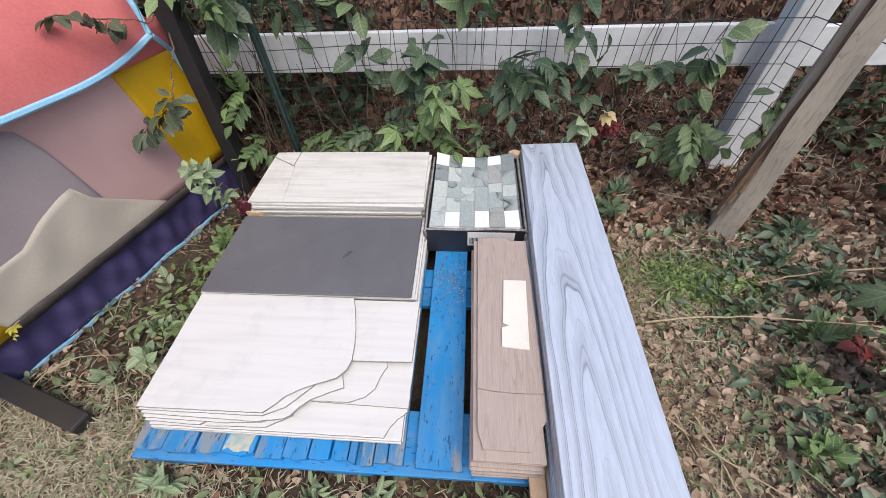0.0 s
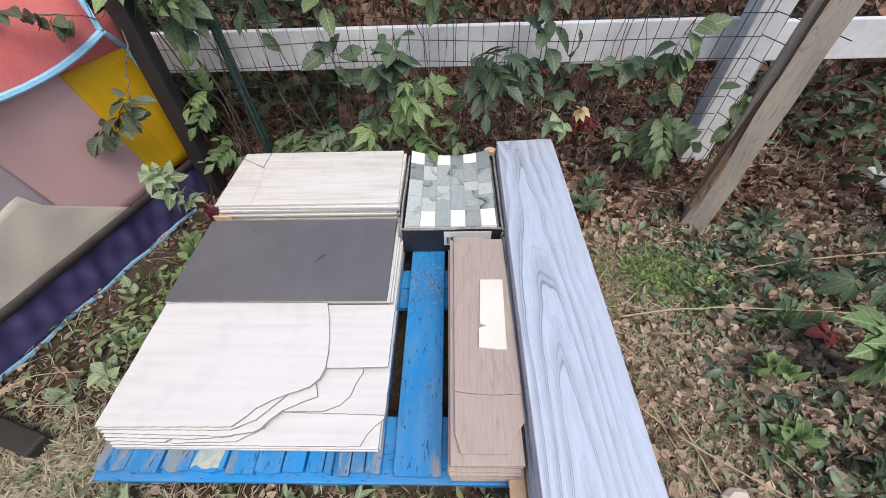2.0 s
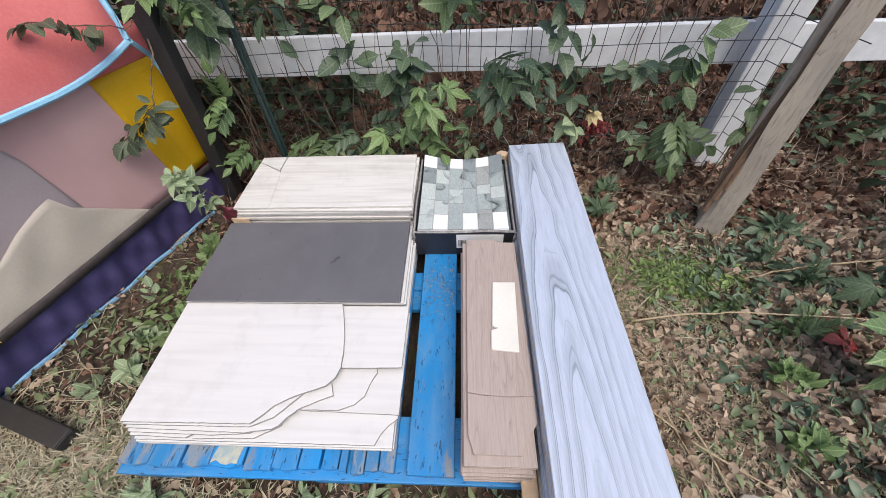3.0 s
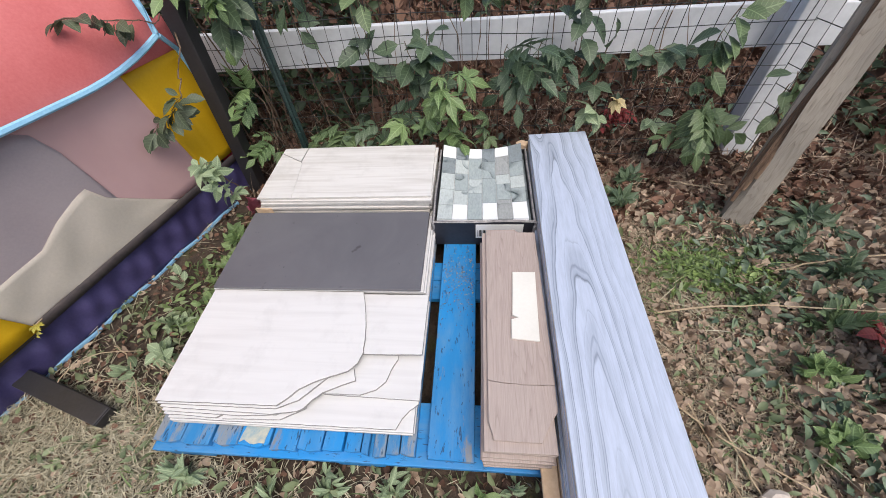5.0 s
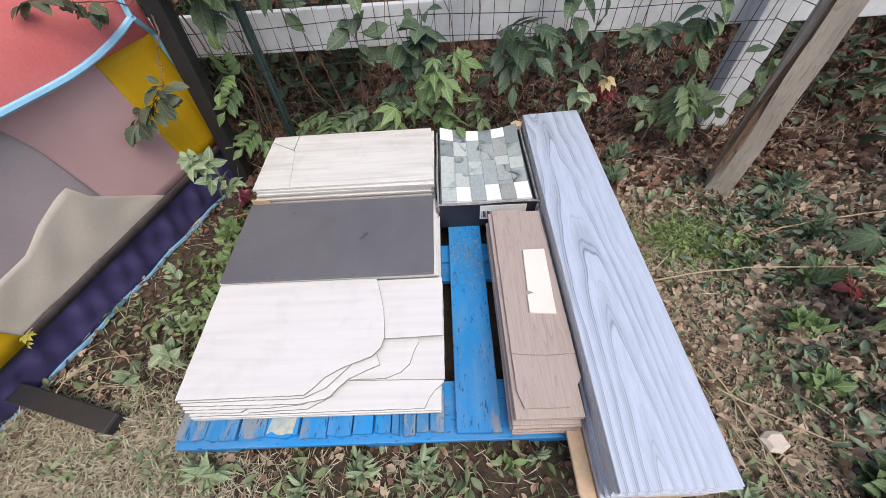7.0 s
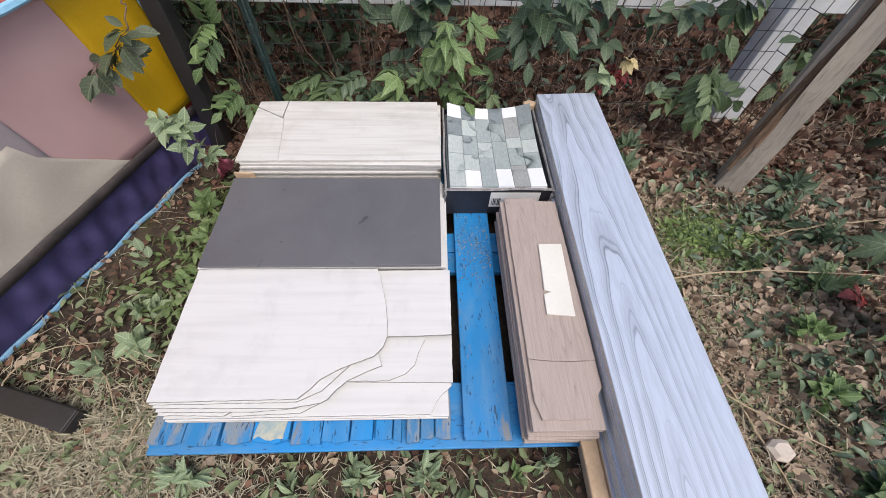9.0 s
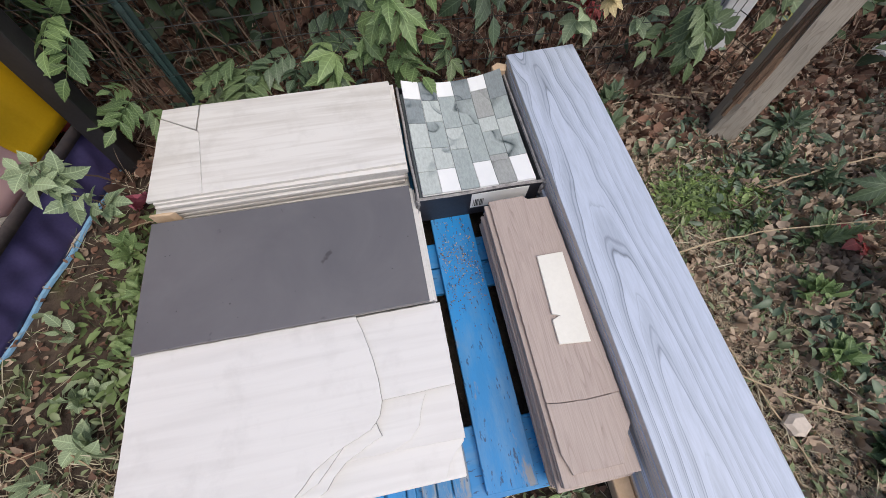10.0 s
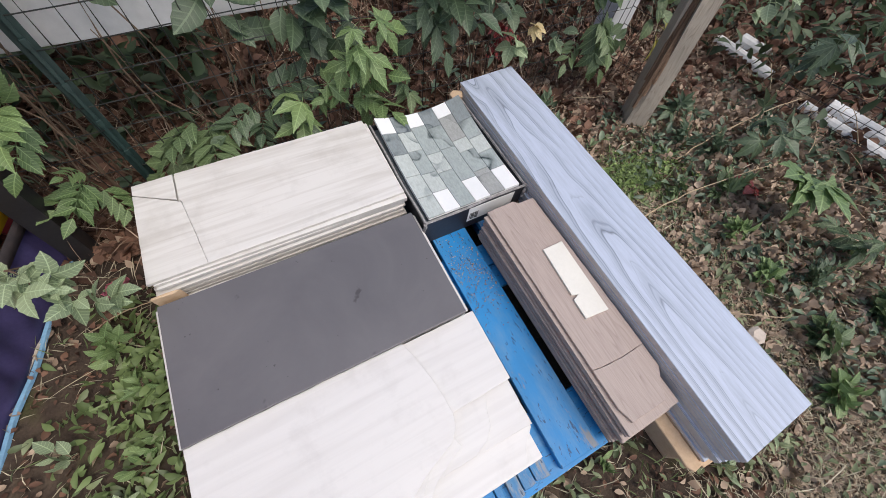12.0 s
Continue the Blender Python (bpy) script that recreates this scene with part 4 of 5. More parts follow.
def roof(u0, u1, n=26, k=16):
    bm = bmesh.new()
    grid = []
    for j in range(k + 1):
        g = j / k
        row = []
        for i in range(n + 1):
            f = i / n
            u = u0 + (u1 - u0) * f
            drop = 0.015 * math.sin(f * 5) + 0.004 * math.sin(f * 33 + g * 6)
            row.append(bm.verts.new(tent_at(u + 0.10 * g * f, roof_line(g)[0] + drop * (0.4 + g) + lift_at(f) * (1 - g) ** 3, roof_line(g)[1])))
        grid.append(row)
    for j in range(k):
        for i in range(n):
            bm.faces.new((grid[j][i], grid[j][i + 1], grid[j + 1][i + 1], grid[j + 1][i]))
    ext = bmesh.ops.extrude_face_region(bm, geom=bm.faces[:])
    for v in (q for q in ext["geom"] if isinstance(q, bmesh.types.BMVert)):
        v.co.z -= 0.002
    bmesh.ops.recalc_face_normals(bm, faces=bm.faces[:])
    for fc in bm.faces:
        fc.smooth = True
    return bm


part("roof", roof(0.0, 1.34), RED_CLOTH, tent, "sun-faded red roof")
edge = [tent_at(1.34 * i / 26, 0.622 + 0.4 * 0.015 * math.sin(i / 26 * 5) + lift_at(i / 26), 0.050) for i in range(27)]
part("roof_edge", tube(edge, 0.009, 6), BLUE_TRIM, tent, "light blue binding")
gable = [tent_at(1.342 + 0.1 * g, roof_line(g)[0] + 0.05 * (1 - g) ** 3, roof_line(g)[1] + 0.004) for g in (0, 0.08, 0.16, 0.26, 0.4, 0.6, 0.8, 1)]
part("roof_edge", tube(gable, 0.009, 6), BLUE_TRIM, tent, "light blue binding")
part("corner_binding", tube([tent_at(1.345, 0.665, 0.05), tent_at(U1 - 0.02, 0.60, 0.012), tent_at(U1, 0.42, 0.012), tent_at(U1, 0.21, 0.012), tent_at(U1, 0.01, 0.008)], 0.008, 6), BLUE_TRIM, tent, "light blue binding")


def sheet_between(a, b, c, d, mat, name, label=""):
    bm = bmesh.new()
    bm.faces.new([bm.verts.new(q) for q in (a, b, c, d)])
    bmesh.ops.subdivide_edges(bm, edges=bm.edges[:], cuts=8, use_grid_fill=True)
    for v in bm.verts:
        v.co += Vector((0.006 * math.sin(v.co.y * 17), 0, 0.008 * math.sin(v.co.x * 21 + v.co.y * 9)))
    bmesh.ops.solidify(bm, geom=bm.faces[:], thickness=0.002)
    return part(name, bm, mat, tent, label)


sheet_between(tent_at(U1, 0.01, 0), tent_at(U1 + 0.1, 0.01, -1.1), tent_at(U1 + 0.1, 1.05, -0.6), tent_at(U1, 0.62, 0), RED_CLOTH, "side_wall")
sheet_between(tent_at(0, 0.012, 0), tent_at(U1, 0.012, 0), tent_at(U1, 0.012, -1.1), tent_at(0, 0.012, -1.1), BEIGE_CLOTH, "floor_cloth")


def heap(tops, out, mat, name, label, folds, base=0.2125):
    """Cloth at or behind the window: its top follows (u, height) pairs."""
    bm = bmesh.new()
    us = np.linspace(tops[0][0], tops[-1][0], 46)
    hs = np.interp(us, [q[0] for q in tops], [q[1] for q in tops])
    grid = [[bm.verts.new(tent_at(u, base + (h - base) * j / 10, out - 0.003 * (j / 10) ** 2 + folds * math.sin(u * 38 + 1.5 * math.sin(j * 0.5)) * (1 - 0.5 * j / 10))) for u, h in zip(us, hs)] for j in range(11)]
    for j in range(10):
        for i in range(len(us) - 1):
            bm.faces.new((grid[j][i], grid[j][i + 1], grid[j + 1][i + 1], grid[j + 1][i]))
    ext = bmesh.ops.extrude_face_region(bm, geom=bm.faces[:])
    for v in (q for q in ext["geom"] if isinstance(q, bmesh.types.BMVert)):
        v.co -= TN * 0.003
    bmesh.ops.recalc_face_normals(bm, faces=bm.faces[:])
    for f in bm.faces:
        f.smooth = True
    return part(name, bm, mat, tent, label)


# beige and slate stand for the inside view, outside the film to catch light
heap(((0.0, 0.30), (0.5, 0.305), (0.70, 0.323), (0.763, 0.357), (0.853, 0.389), (0.893, 0.396), (0.907, 0.350), (0.982, 0.278), (1.085, 0.186)), 0.011, BEIGE_CLOTH, "seen_through_cloth", "crumpled beige cloth seen through the window, set outside it", 0.0035, 0.165)
heap(((0.0, 0.60), (0.86, 0.60), (0.90, 0.575), (0.922, 0.50), (0.94, 0.30)), 0.006, SLATE_CLOTH, "patch", "dull slate patch seen through the window, set outside it", 0.001, 0.165)
heap(((0.0, 0.64), (0.7, 0.64), (1.38, 0.62)), -0.06, PINK_CLOTH, "lining", "pink inner cloth", 0.006)

sheet_between(tent_at(0, 1.12, -0.57), tent_at(U1 + 0.02, 1.12, -0.57), tent_at(U1, 0.62, -1.12), tent_at(0, 0.62, -1.12), RED_CLOTH, "back_roof")
sheet_between(tent_at(0, 0.01, -1.1), tent_at(U1, 0.01, -1.1), tent_at(U1, 0.62, -1.11), tent_at(0, 0.62, -1.11), PURPLE_CLOTH, "back_wall")
sheet_between(tent_at(0, 0.01, 0), tent_at(0, 0.01, -1.1), tent_at(0, 1.1, -0.57), tent_at(0, 0.62, 0), RED_CLOTH, "side_wall")

# ---- plants ----


def blade(bm, at, d, up, length, width, fold=0.25, curl=0.3, shape=(0.5, 0.95, 0.85, 0.45), teeth=0.0):
    """One leaflet from at along d: folded on its midrib and curling down to the tip; teeth notch the rim."""
    d, up = Vector(d).normalized(), Vector(up).normalized()
    side = d.cross(up).normalized()
    up = side.cross(d)
    if teeth:
        # a finer rim, out and in by turns
        n = 9
        knots = (0.0, *shape, 0.0)
        at_f = lambda f: knots[int(f)] + (knots[min(int(f) + 1, len(knots) - 1)] - knots[int(f)]) * (f - int(f))
        shape = [at_f((i + 0.6) / (n + 0.6) * (len(knots) - 1)) * (1 + teeth * (1 if i % 2 else -1)) for i in range(n)]
    uv = bm.loops.layers.uv.verify()
    spot = {}
    rows = []
    first = bm.verts.new(at)
    spot[first] = (0.5, 0.0)
    n = len(shape)
    sway = rng.uniform(-0.06, 0.06)
    for i, w in enumerate(shape):
        f = (i + 0.6) / (n + 0.6)
        mid = Vector(at) + d * length * f - up * length * curl * f * f + side * length * sway * math.sin(f * 3)
        lift = up * width * fold * w
        row = [bm.verts.new(mid - side * width * 0.5 * w + lift), bm.verts.new(mid), bm.verts.new(mid + side * width * 0.5 * w + lift)]
        for v, u in zip(row, (0.5 - 0.5 * w, 0.5, 0.5 + 0.5 * w)):
            spot[v] = (u, f)
        rows.append(row)
    tip = bm.verts.new(Vector(at) + d * length - up * length * curl)
    spot[tip] = (0.5, 1.0)
    made = [bm.faces.new((first, rows[0][1], rows[0][0])), bm.faces.new((first, rows[0][2], rows[0][1]))]
    for a, b in zip(rows, rows[1:]):
        made.append(bm.faces.new((a[0], a[1], b[1], b[0])))
        made.append(bm.faces.new((a[1], a[2], b[2], b[1])))
    made.append(bm.faces.new((rows[-1][0], rows[-1][1], tip)))
    made.append(bm.faces.new((rows[-1][1], rows[-1][2], tip)))
    for f in made:
        for loop in f.loops:
            loop[uv].uv = spot[loop.vert]


def leaf_bm(kind, size):
    """A whole leaf with its stalk, base at the origin, growing along +y."""
    bm = bmesh.new()
    up = Vector((0, 0, 1))
    if kind == "pinnate":
        pairs = 4
        arch = [Vector((rng.uniform(-0.02, 0.02) * size, size * f, size * (0.12 * f - 0.30 * f * f))) for f in (0, 0.2, 0.4, 0.6, 0.8, 1)]
        tube(arch, 0.008 * size, 3, bm, 0.5)
        for k in range(pairs):
            f = 0.26 + 0.7 * k / pairs
            p = Vector((0, size * f, size * (0.12 * f - 0.30 * f * f)))
            for s in (-1, 1):
                d = Vector((s * 1.0, 0.75 + rng.uniform(-0.1, 0.15), -0.15 + rng.uniform(-0.15, 0.1)))
                blade(bm, p, d, up + Vector((s * 0.3 * rng.random(), 0, 0)), size * rng.uniform(0.38, 0.48), size * rng.uniform(0.19, 0.24), 0.16, rng.uniform(0.1, 0.4), (0.6, 1.0, 0.85, 0.45), 0.06)
        blade(bm, arch[-1], (rng.uniform(-0.2, 0.2), 1, -0.3), up, size * 0.46, size * 0.23, 0.16, 0.3, (0.6, 1.0, 0.85, 0.45), 0.06)
    elif kind == "palmate":
        tube([Vector((0, 0, 0)), Vector((0, size * 0.3, 0.05 * size)), Vector((0, size * 0.55, 0.03 * size))], 0.01 * size, 3, bm)
        for a in (-105, -52, 0, 52, 105):
            a += rng.uniform(-8, 8)
            L = size * (0.85 if abs(a) < 20 else 0.72 if abs(a) < 80 else 0.5)
            d = Vector((math.sin(radians(a)), math.cos(radians(a)), -0.2 + rng.uniform(-0.12, 0.12)))
            blade(bm, (0, size * 0.55, 0.03 * size), d, up, L, L * 0.42, 0.2, rng.uniform(0.1, 0.4), (0.35, 0.75, 1.0, 0.72, 0.3), 0.12)
    elif kind == "lobed":
        tube([Vector((0, 0, 0)), Vector((0, size * 0.35, 0.03 * size))], 0.012 * size, 3, bm)
        for a, q in ((-75, 0.62), (-35, 0.9), (0, 1.0), (35, 0.9), (75, 0.62)):
            d = Vector((math.sin(radians(a)), math.cos(radians(a)), -0.15))
            blade(bm, (0, size * 0.33, 0.03 * size), d, up, size * q, size * 0.42, 0.1, rng.uniform(0.1, 0.3), (0.6, 0.9, 0.95, 0.5), 0.12)
    elif kind == "oval":
        tube([Vector((0, 0, 0)), Vector((0, size * 0.3, 0))], 0.012 * size, 3, bm)
        blade(bm, (0, size * 0.28, 0), (rng.uniform(-0.2, 0.2), 1, -0.1), up, size, size * 0.58, 0.15, rng.uniform(0.1, 0.4), (0.7, 1.0, 0.98, 0.66), 0.04)
    elif kind == "lance":
        for k in range(2):
            blade(bm, (0, 0, 0.0), (rng.uniform(-0.5, 0.5), 1, rng.uniform(-0.05, 0.25)), up, size * rng.uniform(0.7, 1.1), size * rng.uniform(0.2, 0.3), 0.25, rng.uniform(0.1, 0.5), (0.35, 0.6, 0.95, 1.0, 0.6))
    elif kind == "three":
        tube([Vector((0, 0, 0)), Vector((0, size * 0.5, 0))], 0.01 * size, 3, bm)
        for a in (-80, 0, 80):
            d = Vector((math.sin(radians(a)), math.cos(radians(a)), -0.1 + rng.uniform(-0.1, 0.1)))
            blade(bm, (0, size * 0.5, 0), d, up, size * 0.75, size * 0.48, 0.15, rng.uniform(0.1, 0.35), (0.7, 1.0, 0.92, 0.55), 0.05)
    for f in bm.faces:
        f.smooth = True
    return bm


LEAVES = {}


def leaf_mesh(kind, material):
    """One of four variants of a leaf, 1 m long before scaling, shared by all leaves of its look."""
    key = (kind, material.name)
    if key not in LEAVES:
        LEAVES[key] = [finish(leaf_bm(kind, 1.0), "leaf_" + kind, material) for _ in range(4)]
    return rng.choice(LEAVES[key])


def plant(name, label, category, path, leaves, material, size, kind, face=(0, -1, 0.4), spread=0.9, stem=0.003, bark=None, group="", droop=0.3, start=0.08):
    """A stem along path with leaves set round it, mostly facing the open side."""
    root = Vector(path[0])
    th = thing(name, label, category, group, at=root)
    pts = []
    for a, b in zip(path, path[1:]):
        seg = wander(a, b, 6, 0.014)
        pts += seg if not pts else seg[1:]
    part("stem", tube(pts, stem, 5, taper=0.5), bark or BARK, th)
    face = Vector(face).normalized()
    for i in range(leaves):
        f = (i + rng.random()) / leaves
        f = start + (1 - start) * f
        k = min(int(f * (len(pts) - 1)), len(pts) - 2)
        p = pts[k].lerp(pts[k + 1], f * (len(pts) - 1) - k)
        along = (face + Vector([rng.gauss(0, spread) for _ in range(3)]) * Vector((1, 0.5, 0.5)) - Vector((0, 0, droop))).normalized()
        up = (Vector((0, -0.55, 1)) + Vector([rng.gauss(0, 0.35) for _ in range(3)])).normalized()
        x = along.cross(up).normalized()
        z_ = x.cross(along)
        s = size * rng.uniform(0.65, 1.25)
        m = Matrix((x, along, z_)).transposed().to_4x4()
        ob = new("leaf", leaf_mesh(kind, material))
        ob.parent = th
        ob.matrix_basis = Matrix.Translation(p - root) @ m @ Matrix.Diagonal((s, s, s, 1))
    return th


def vine(root, tip, leaves, material, size, kind, label, group="vines on the wire fence", **kw):
    """A climber that rises along the fence and leans out to its tip."""
    r, t = Vector(root), Vector(tip)
    mid = Vector((r.x * 0.5 + t.x * 0.5 + rng.uniform(-0.03, 0.03), r.y * 0.7 + t.y * 0.3, r.z + (t.z - r.z) * 0.6))
    return plant("vine", label, "vine", [r, mid, t], leaves, material, size, kind, group=group, **kw)


# beside the dark posts
vine((-0.12, 0.84, 0), (-0.05, 0.72, 0.98), 18, LEAF_DARK, 0.105, "oval", "climbing vine with large drooping dark leaves", droop=1.2, start=0.5)
vine((-0.10, 0.82, 0), (-0.11, 0.70, 0.84), 6, LEAF_BRIGHT, 0.13, "pinnate", "climber with bright green compound leaves", start=0.78)
vine((-0.10, 0.80, 0), (-0.08, 0.72, 0.46), 3, LEAF_BRIGHT, 0.11, "pinnate", "climber with bright green compound leaves", start=0.82, droop=0.6)
vine((-0.13, 0.78, 0), (-0.10, 0.75, 0.24), 5, LEAF_BRIGHT, 0.105, "pinnate", "low sapling with bright green compound leaves", start=0.6, droop=0.5)
vine((0.06, 0.90, 0), (0.10, 0.84, 0.92), 12, LEAF_DARK, 0.085, "oval", "dark oval-leaved vine in the mesh", start=0.55, droop=0.7)
# on the mesh before the white rail
vine((0.30, 0.92, 0), (0.36, 0.86, 0.78), 6, LEAF_MID, 0.08, "oval", "thin vine rising over the white rail", start=0.78)
vine((0.36, 0.92, 0), (0.36, 0.87, 0.56), 9, LEAF_DARK, 0.085, "oval", "dark vine with dusty round leaves", start=0.68, droop=0.5)
vine((0.48, 0.90, 0), (0.50, 0.84, 0.54), 10, LEAF_DARK, 0.085, "oval", "dark vine with dusty round leaves", start=0.62, droop=0.5)
vine((0.60, 0.88, 0), (0.59, 0.82, 0.58), 12, LEAF_DARK, 0.09, "three", "dark vine with dusty leaves in threes", start=0.62, droop=0.5)
vine((0.60, 0.86, 0), (0.66, 0.72, 0.49), 7, LEAF_BRIGHT, 0.10, "palmate", "creeper with bright five-part leaves", start=0.74, droop=0.5)
vine((0.74, 0.87, 0), (0.78, 0.80, 0.90), 10, LEAF_MID, 0.10, "three", "vine with leaves in threes", start=0.62)
vine((0.84, 0.86, 0), (0.86, 0.79, 0.53), 4, LEAF_DARK, 0.15, "pinnate", "dark vine with hanging compound leaves", start=0.82, droop=0.8)
vine((0.92, 0.86, 0), (0.98, 0.80, 0.54), 5, LEAF_DARK, 0.16, "pinnate", "dark vine with hanging compound leaves", start=0.8, droop=0.9)
vine((1.10, 0.86, 0), (1.08, 0.80, 0.86), 16, LEAF_DARK, 0.085, "oval", "dark climbing vine with oval leaves", start=0.46, droop=0.5)
vine((1.18, 0.86, 0), (1.20, 0.80, 0.52), 5, LEAF_DARK, 0.085, "three", "dark vine with leaves in threes", start=0.7)
plant("vine", "dark round-leaved vine trailing along the mesh", "vine", [(1.20, 0.85, 0), (1.22, 0.79, 0.47), (1.46, 0.76, 0.50)], 16, LEAF_DARK, 0.075, "oval", group="vines on the wire fence", start=0.6, droop=0.3)
vine((1.56, 0.80, 0), (1.47, 0.64, 0.66), 16, LEAF_MID, 0.08, "oval", "leafy green climber beside the white post", start=0.5, droop=0.8)
vine((1.53, 0.80, 0), (1.54, 0.72, 0.38), 8, LEAF_MID, 0.15, "pinnate", "drooping green climber beside the white post", start=0.5, droop=1.0)
vine((1.20, 0.84, 0), (1.18, 0.72, 0.34), 3, LEAF_PALE, 0.085, "three", "pale green shoot at the fence", start=0.85)
vine((1.26, 0.84, 0), (1.25, 0.74, 0.37), 2, LEAF_TAN, 0.045, "lobed", "shoot with faded tan leaves", start=0.9)
vine((1.45, 0.84, 0), (1.44, 0.78, 0.27), 6, LEAF_PALE, 0.06, "oval", "shoot with yellowing leaves", start=0.6)
vine((1.80, 0.72, 0), (1.74, 0.66, 0.46), 8, LEAF_MID, 0.07, "oval", "thin climber before the white post", start=0.55)
vine((1.82, 0.66, 0), (1.73, 0.60, 0.36), 4, LEAF_YELLOW, 0.085, "oval", "shoot with large yellow leaves", start=0.7, droop=0.8)
# low plants behind the tiles
vine((0.16, 0.88, 0), (0.20, 0.84, 0.25), 6, LEAF_MID, 0.16, "pinnate", "low green plant with compound leaves", start=0.6, droop=0.4)
vine((0.34, 0.88, 0), (0.36, 0.84, 0.25), 5, LEAF_DARK, 0.16, "pinnate", "low green plant with compound leaves", start=0.6, droop=0.4)
vine((0.50, 0.84, 0), (0.50, 0.79, 0.28), 5, LEAF_BRIGHT, 0.12, "palmate", "low plant with bright five-part leaves", start=0.72, droop=0.5)
vine((0.62, 0.84, 0), (0.64, 0.78, 0.28), 4, LEAF_BRIGHT, 0.14, "pinnate", "low plant with bright compound leaves", start=0.72, droop=0.5)
vine((0.80, 0.82, 0), (0.82, 0.78, 0.26), 3, LEAF_MID, 0.09, "palmate", "small creeper shoot with five-part leaves", start=0.8)
# beyond the timber post
vine((2.25, 0.62, 0), (2.20, 0.46, 0.50), 9, LEAF_PALE, 0.075, "oval", "drooping sapling with pale leaves", droop=1.0, start=0.5)
vine((2.36, 0.40, 0), (2.32, 0.25, 0.45), 8, LEAF_DARK, 0.12, "palmate", "dark creeper behind the wire", start=0.3)
vine((2.10, 0.30, 0), (2.0, 0.10, 0.18), 8, LEAF_DARK, 0.12, "palmate", "low dark creeper over brown litter")
vine((1.98, -0.02, 0), (1.86, -0.12, 0.24), 5, LEAF_BRIGHT, 0.13, "lobed", "shoot with large green lobed leaves", face=(-0.7, -0.5, 0.4), start=0.5)
vine((2.05, -0.3, 0), (1.9, -0.34, 0.18), 8, LEAF_MID, 0.12, "palmate", "creeper trailing over the ground", face=(-0.7, -0.4, 0.4))
# over the tent
T = "vines on the tent"
plant("vine", "cluster of dusty dark leaves before the yellow tent panel", "vine", [(-0.19, 0.93, 0.0), (-0.20, 0.76, 0.80), (-0.19, 0.60, 0.60), (-0.20, 0.54, 0.52), (-0.26, 0.52, 0.47), (-0.34, 0.48, 0.42)], 30, LEAF_DUSK, 0.056, "oval", face=(0.2, -0.6, 0.0), spread=1.7, group=T, start=0.6, droop=0.5)
plant("vine", "vine with pale leaves in threes beside the tent corner", "vine", [(-0.16, 0.56, 0.0), (-0.19, 0.47, 0.26), (-0.13, 0.38, 0.37), (-0.04, 0.30, 0.29)], 22, LEAF_PALE, 0.056, "three", face=(0.2, -0.8, 0.4), group=T, start=0.42)
plant("vine", "thin vine with dark leaves lying on the tent roof", "vine", [(-0.21, 0.80, 0.0), tent_at(1.40, 0.70, 0.055), tent_at(1.30, 0.72, 0.055), tent_at(1.12, 0.775, 0.05)], 14, LEAF_DUSK, 0.055, "oval", face=(0.4, -0.9, 0.1), group=T, start=0.66)
plant("vine", "shoot with yellow leaves before the tent window", "vine", [(-0.66, -0.18, 0.0), (-0.56, -0.12, 0.16), (-0.50, -0.10, 0.19)], 3, LEAF_YELLOW, 0.036, "lobed", face=(0.6, -0.6, 0.2), group=T, bark=STRAW_STEM)
plant("red_plant", "low plant with dark red autumn leaves", "plant", [(1.32, 1.04, 0.0), (1.38, 1.08, 0.08), (1.46, 1.13, 0.10)], 14, LEAF_RED, 0.08, "pinnate", stem=0.002)
plant("red_plant", "small shoot with dark red leaves", "plant", [(1.93, 0.08, 0.0), (1.88, 0.04, 0.05), (1.82, 0.02, 0.06)], 5, LEAF_RED, 0.07, "three", stem=0.002)

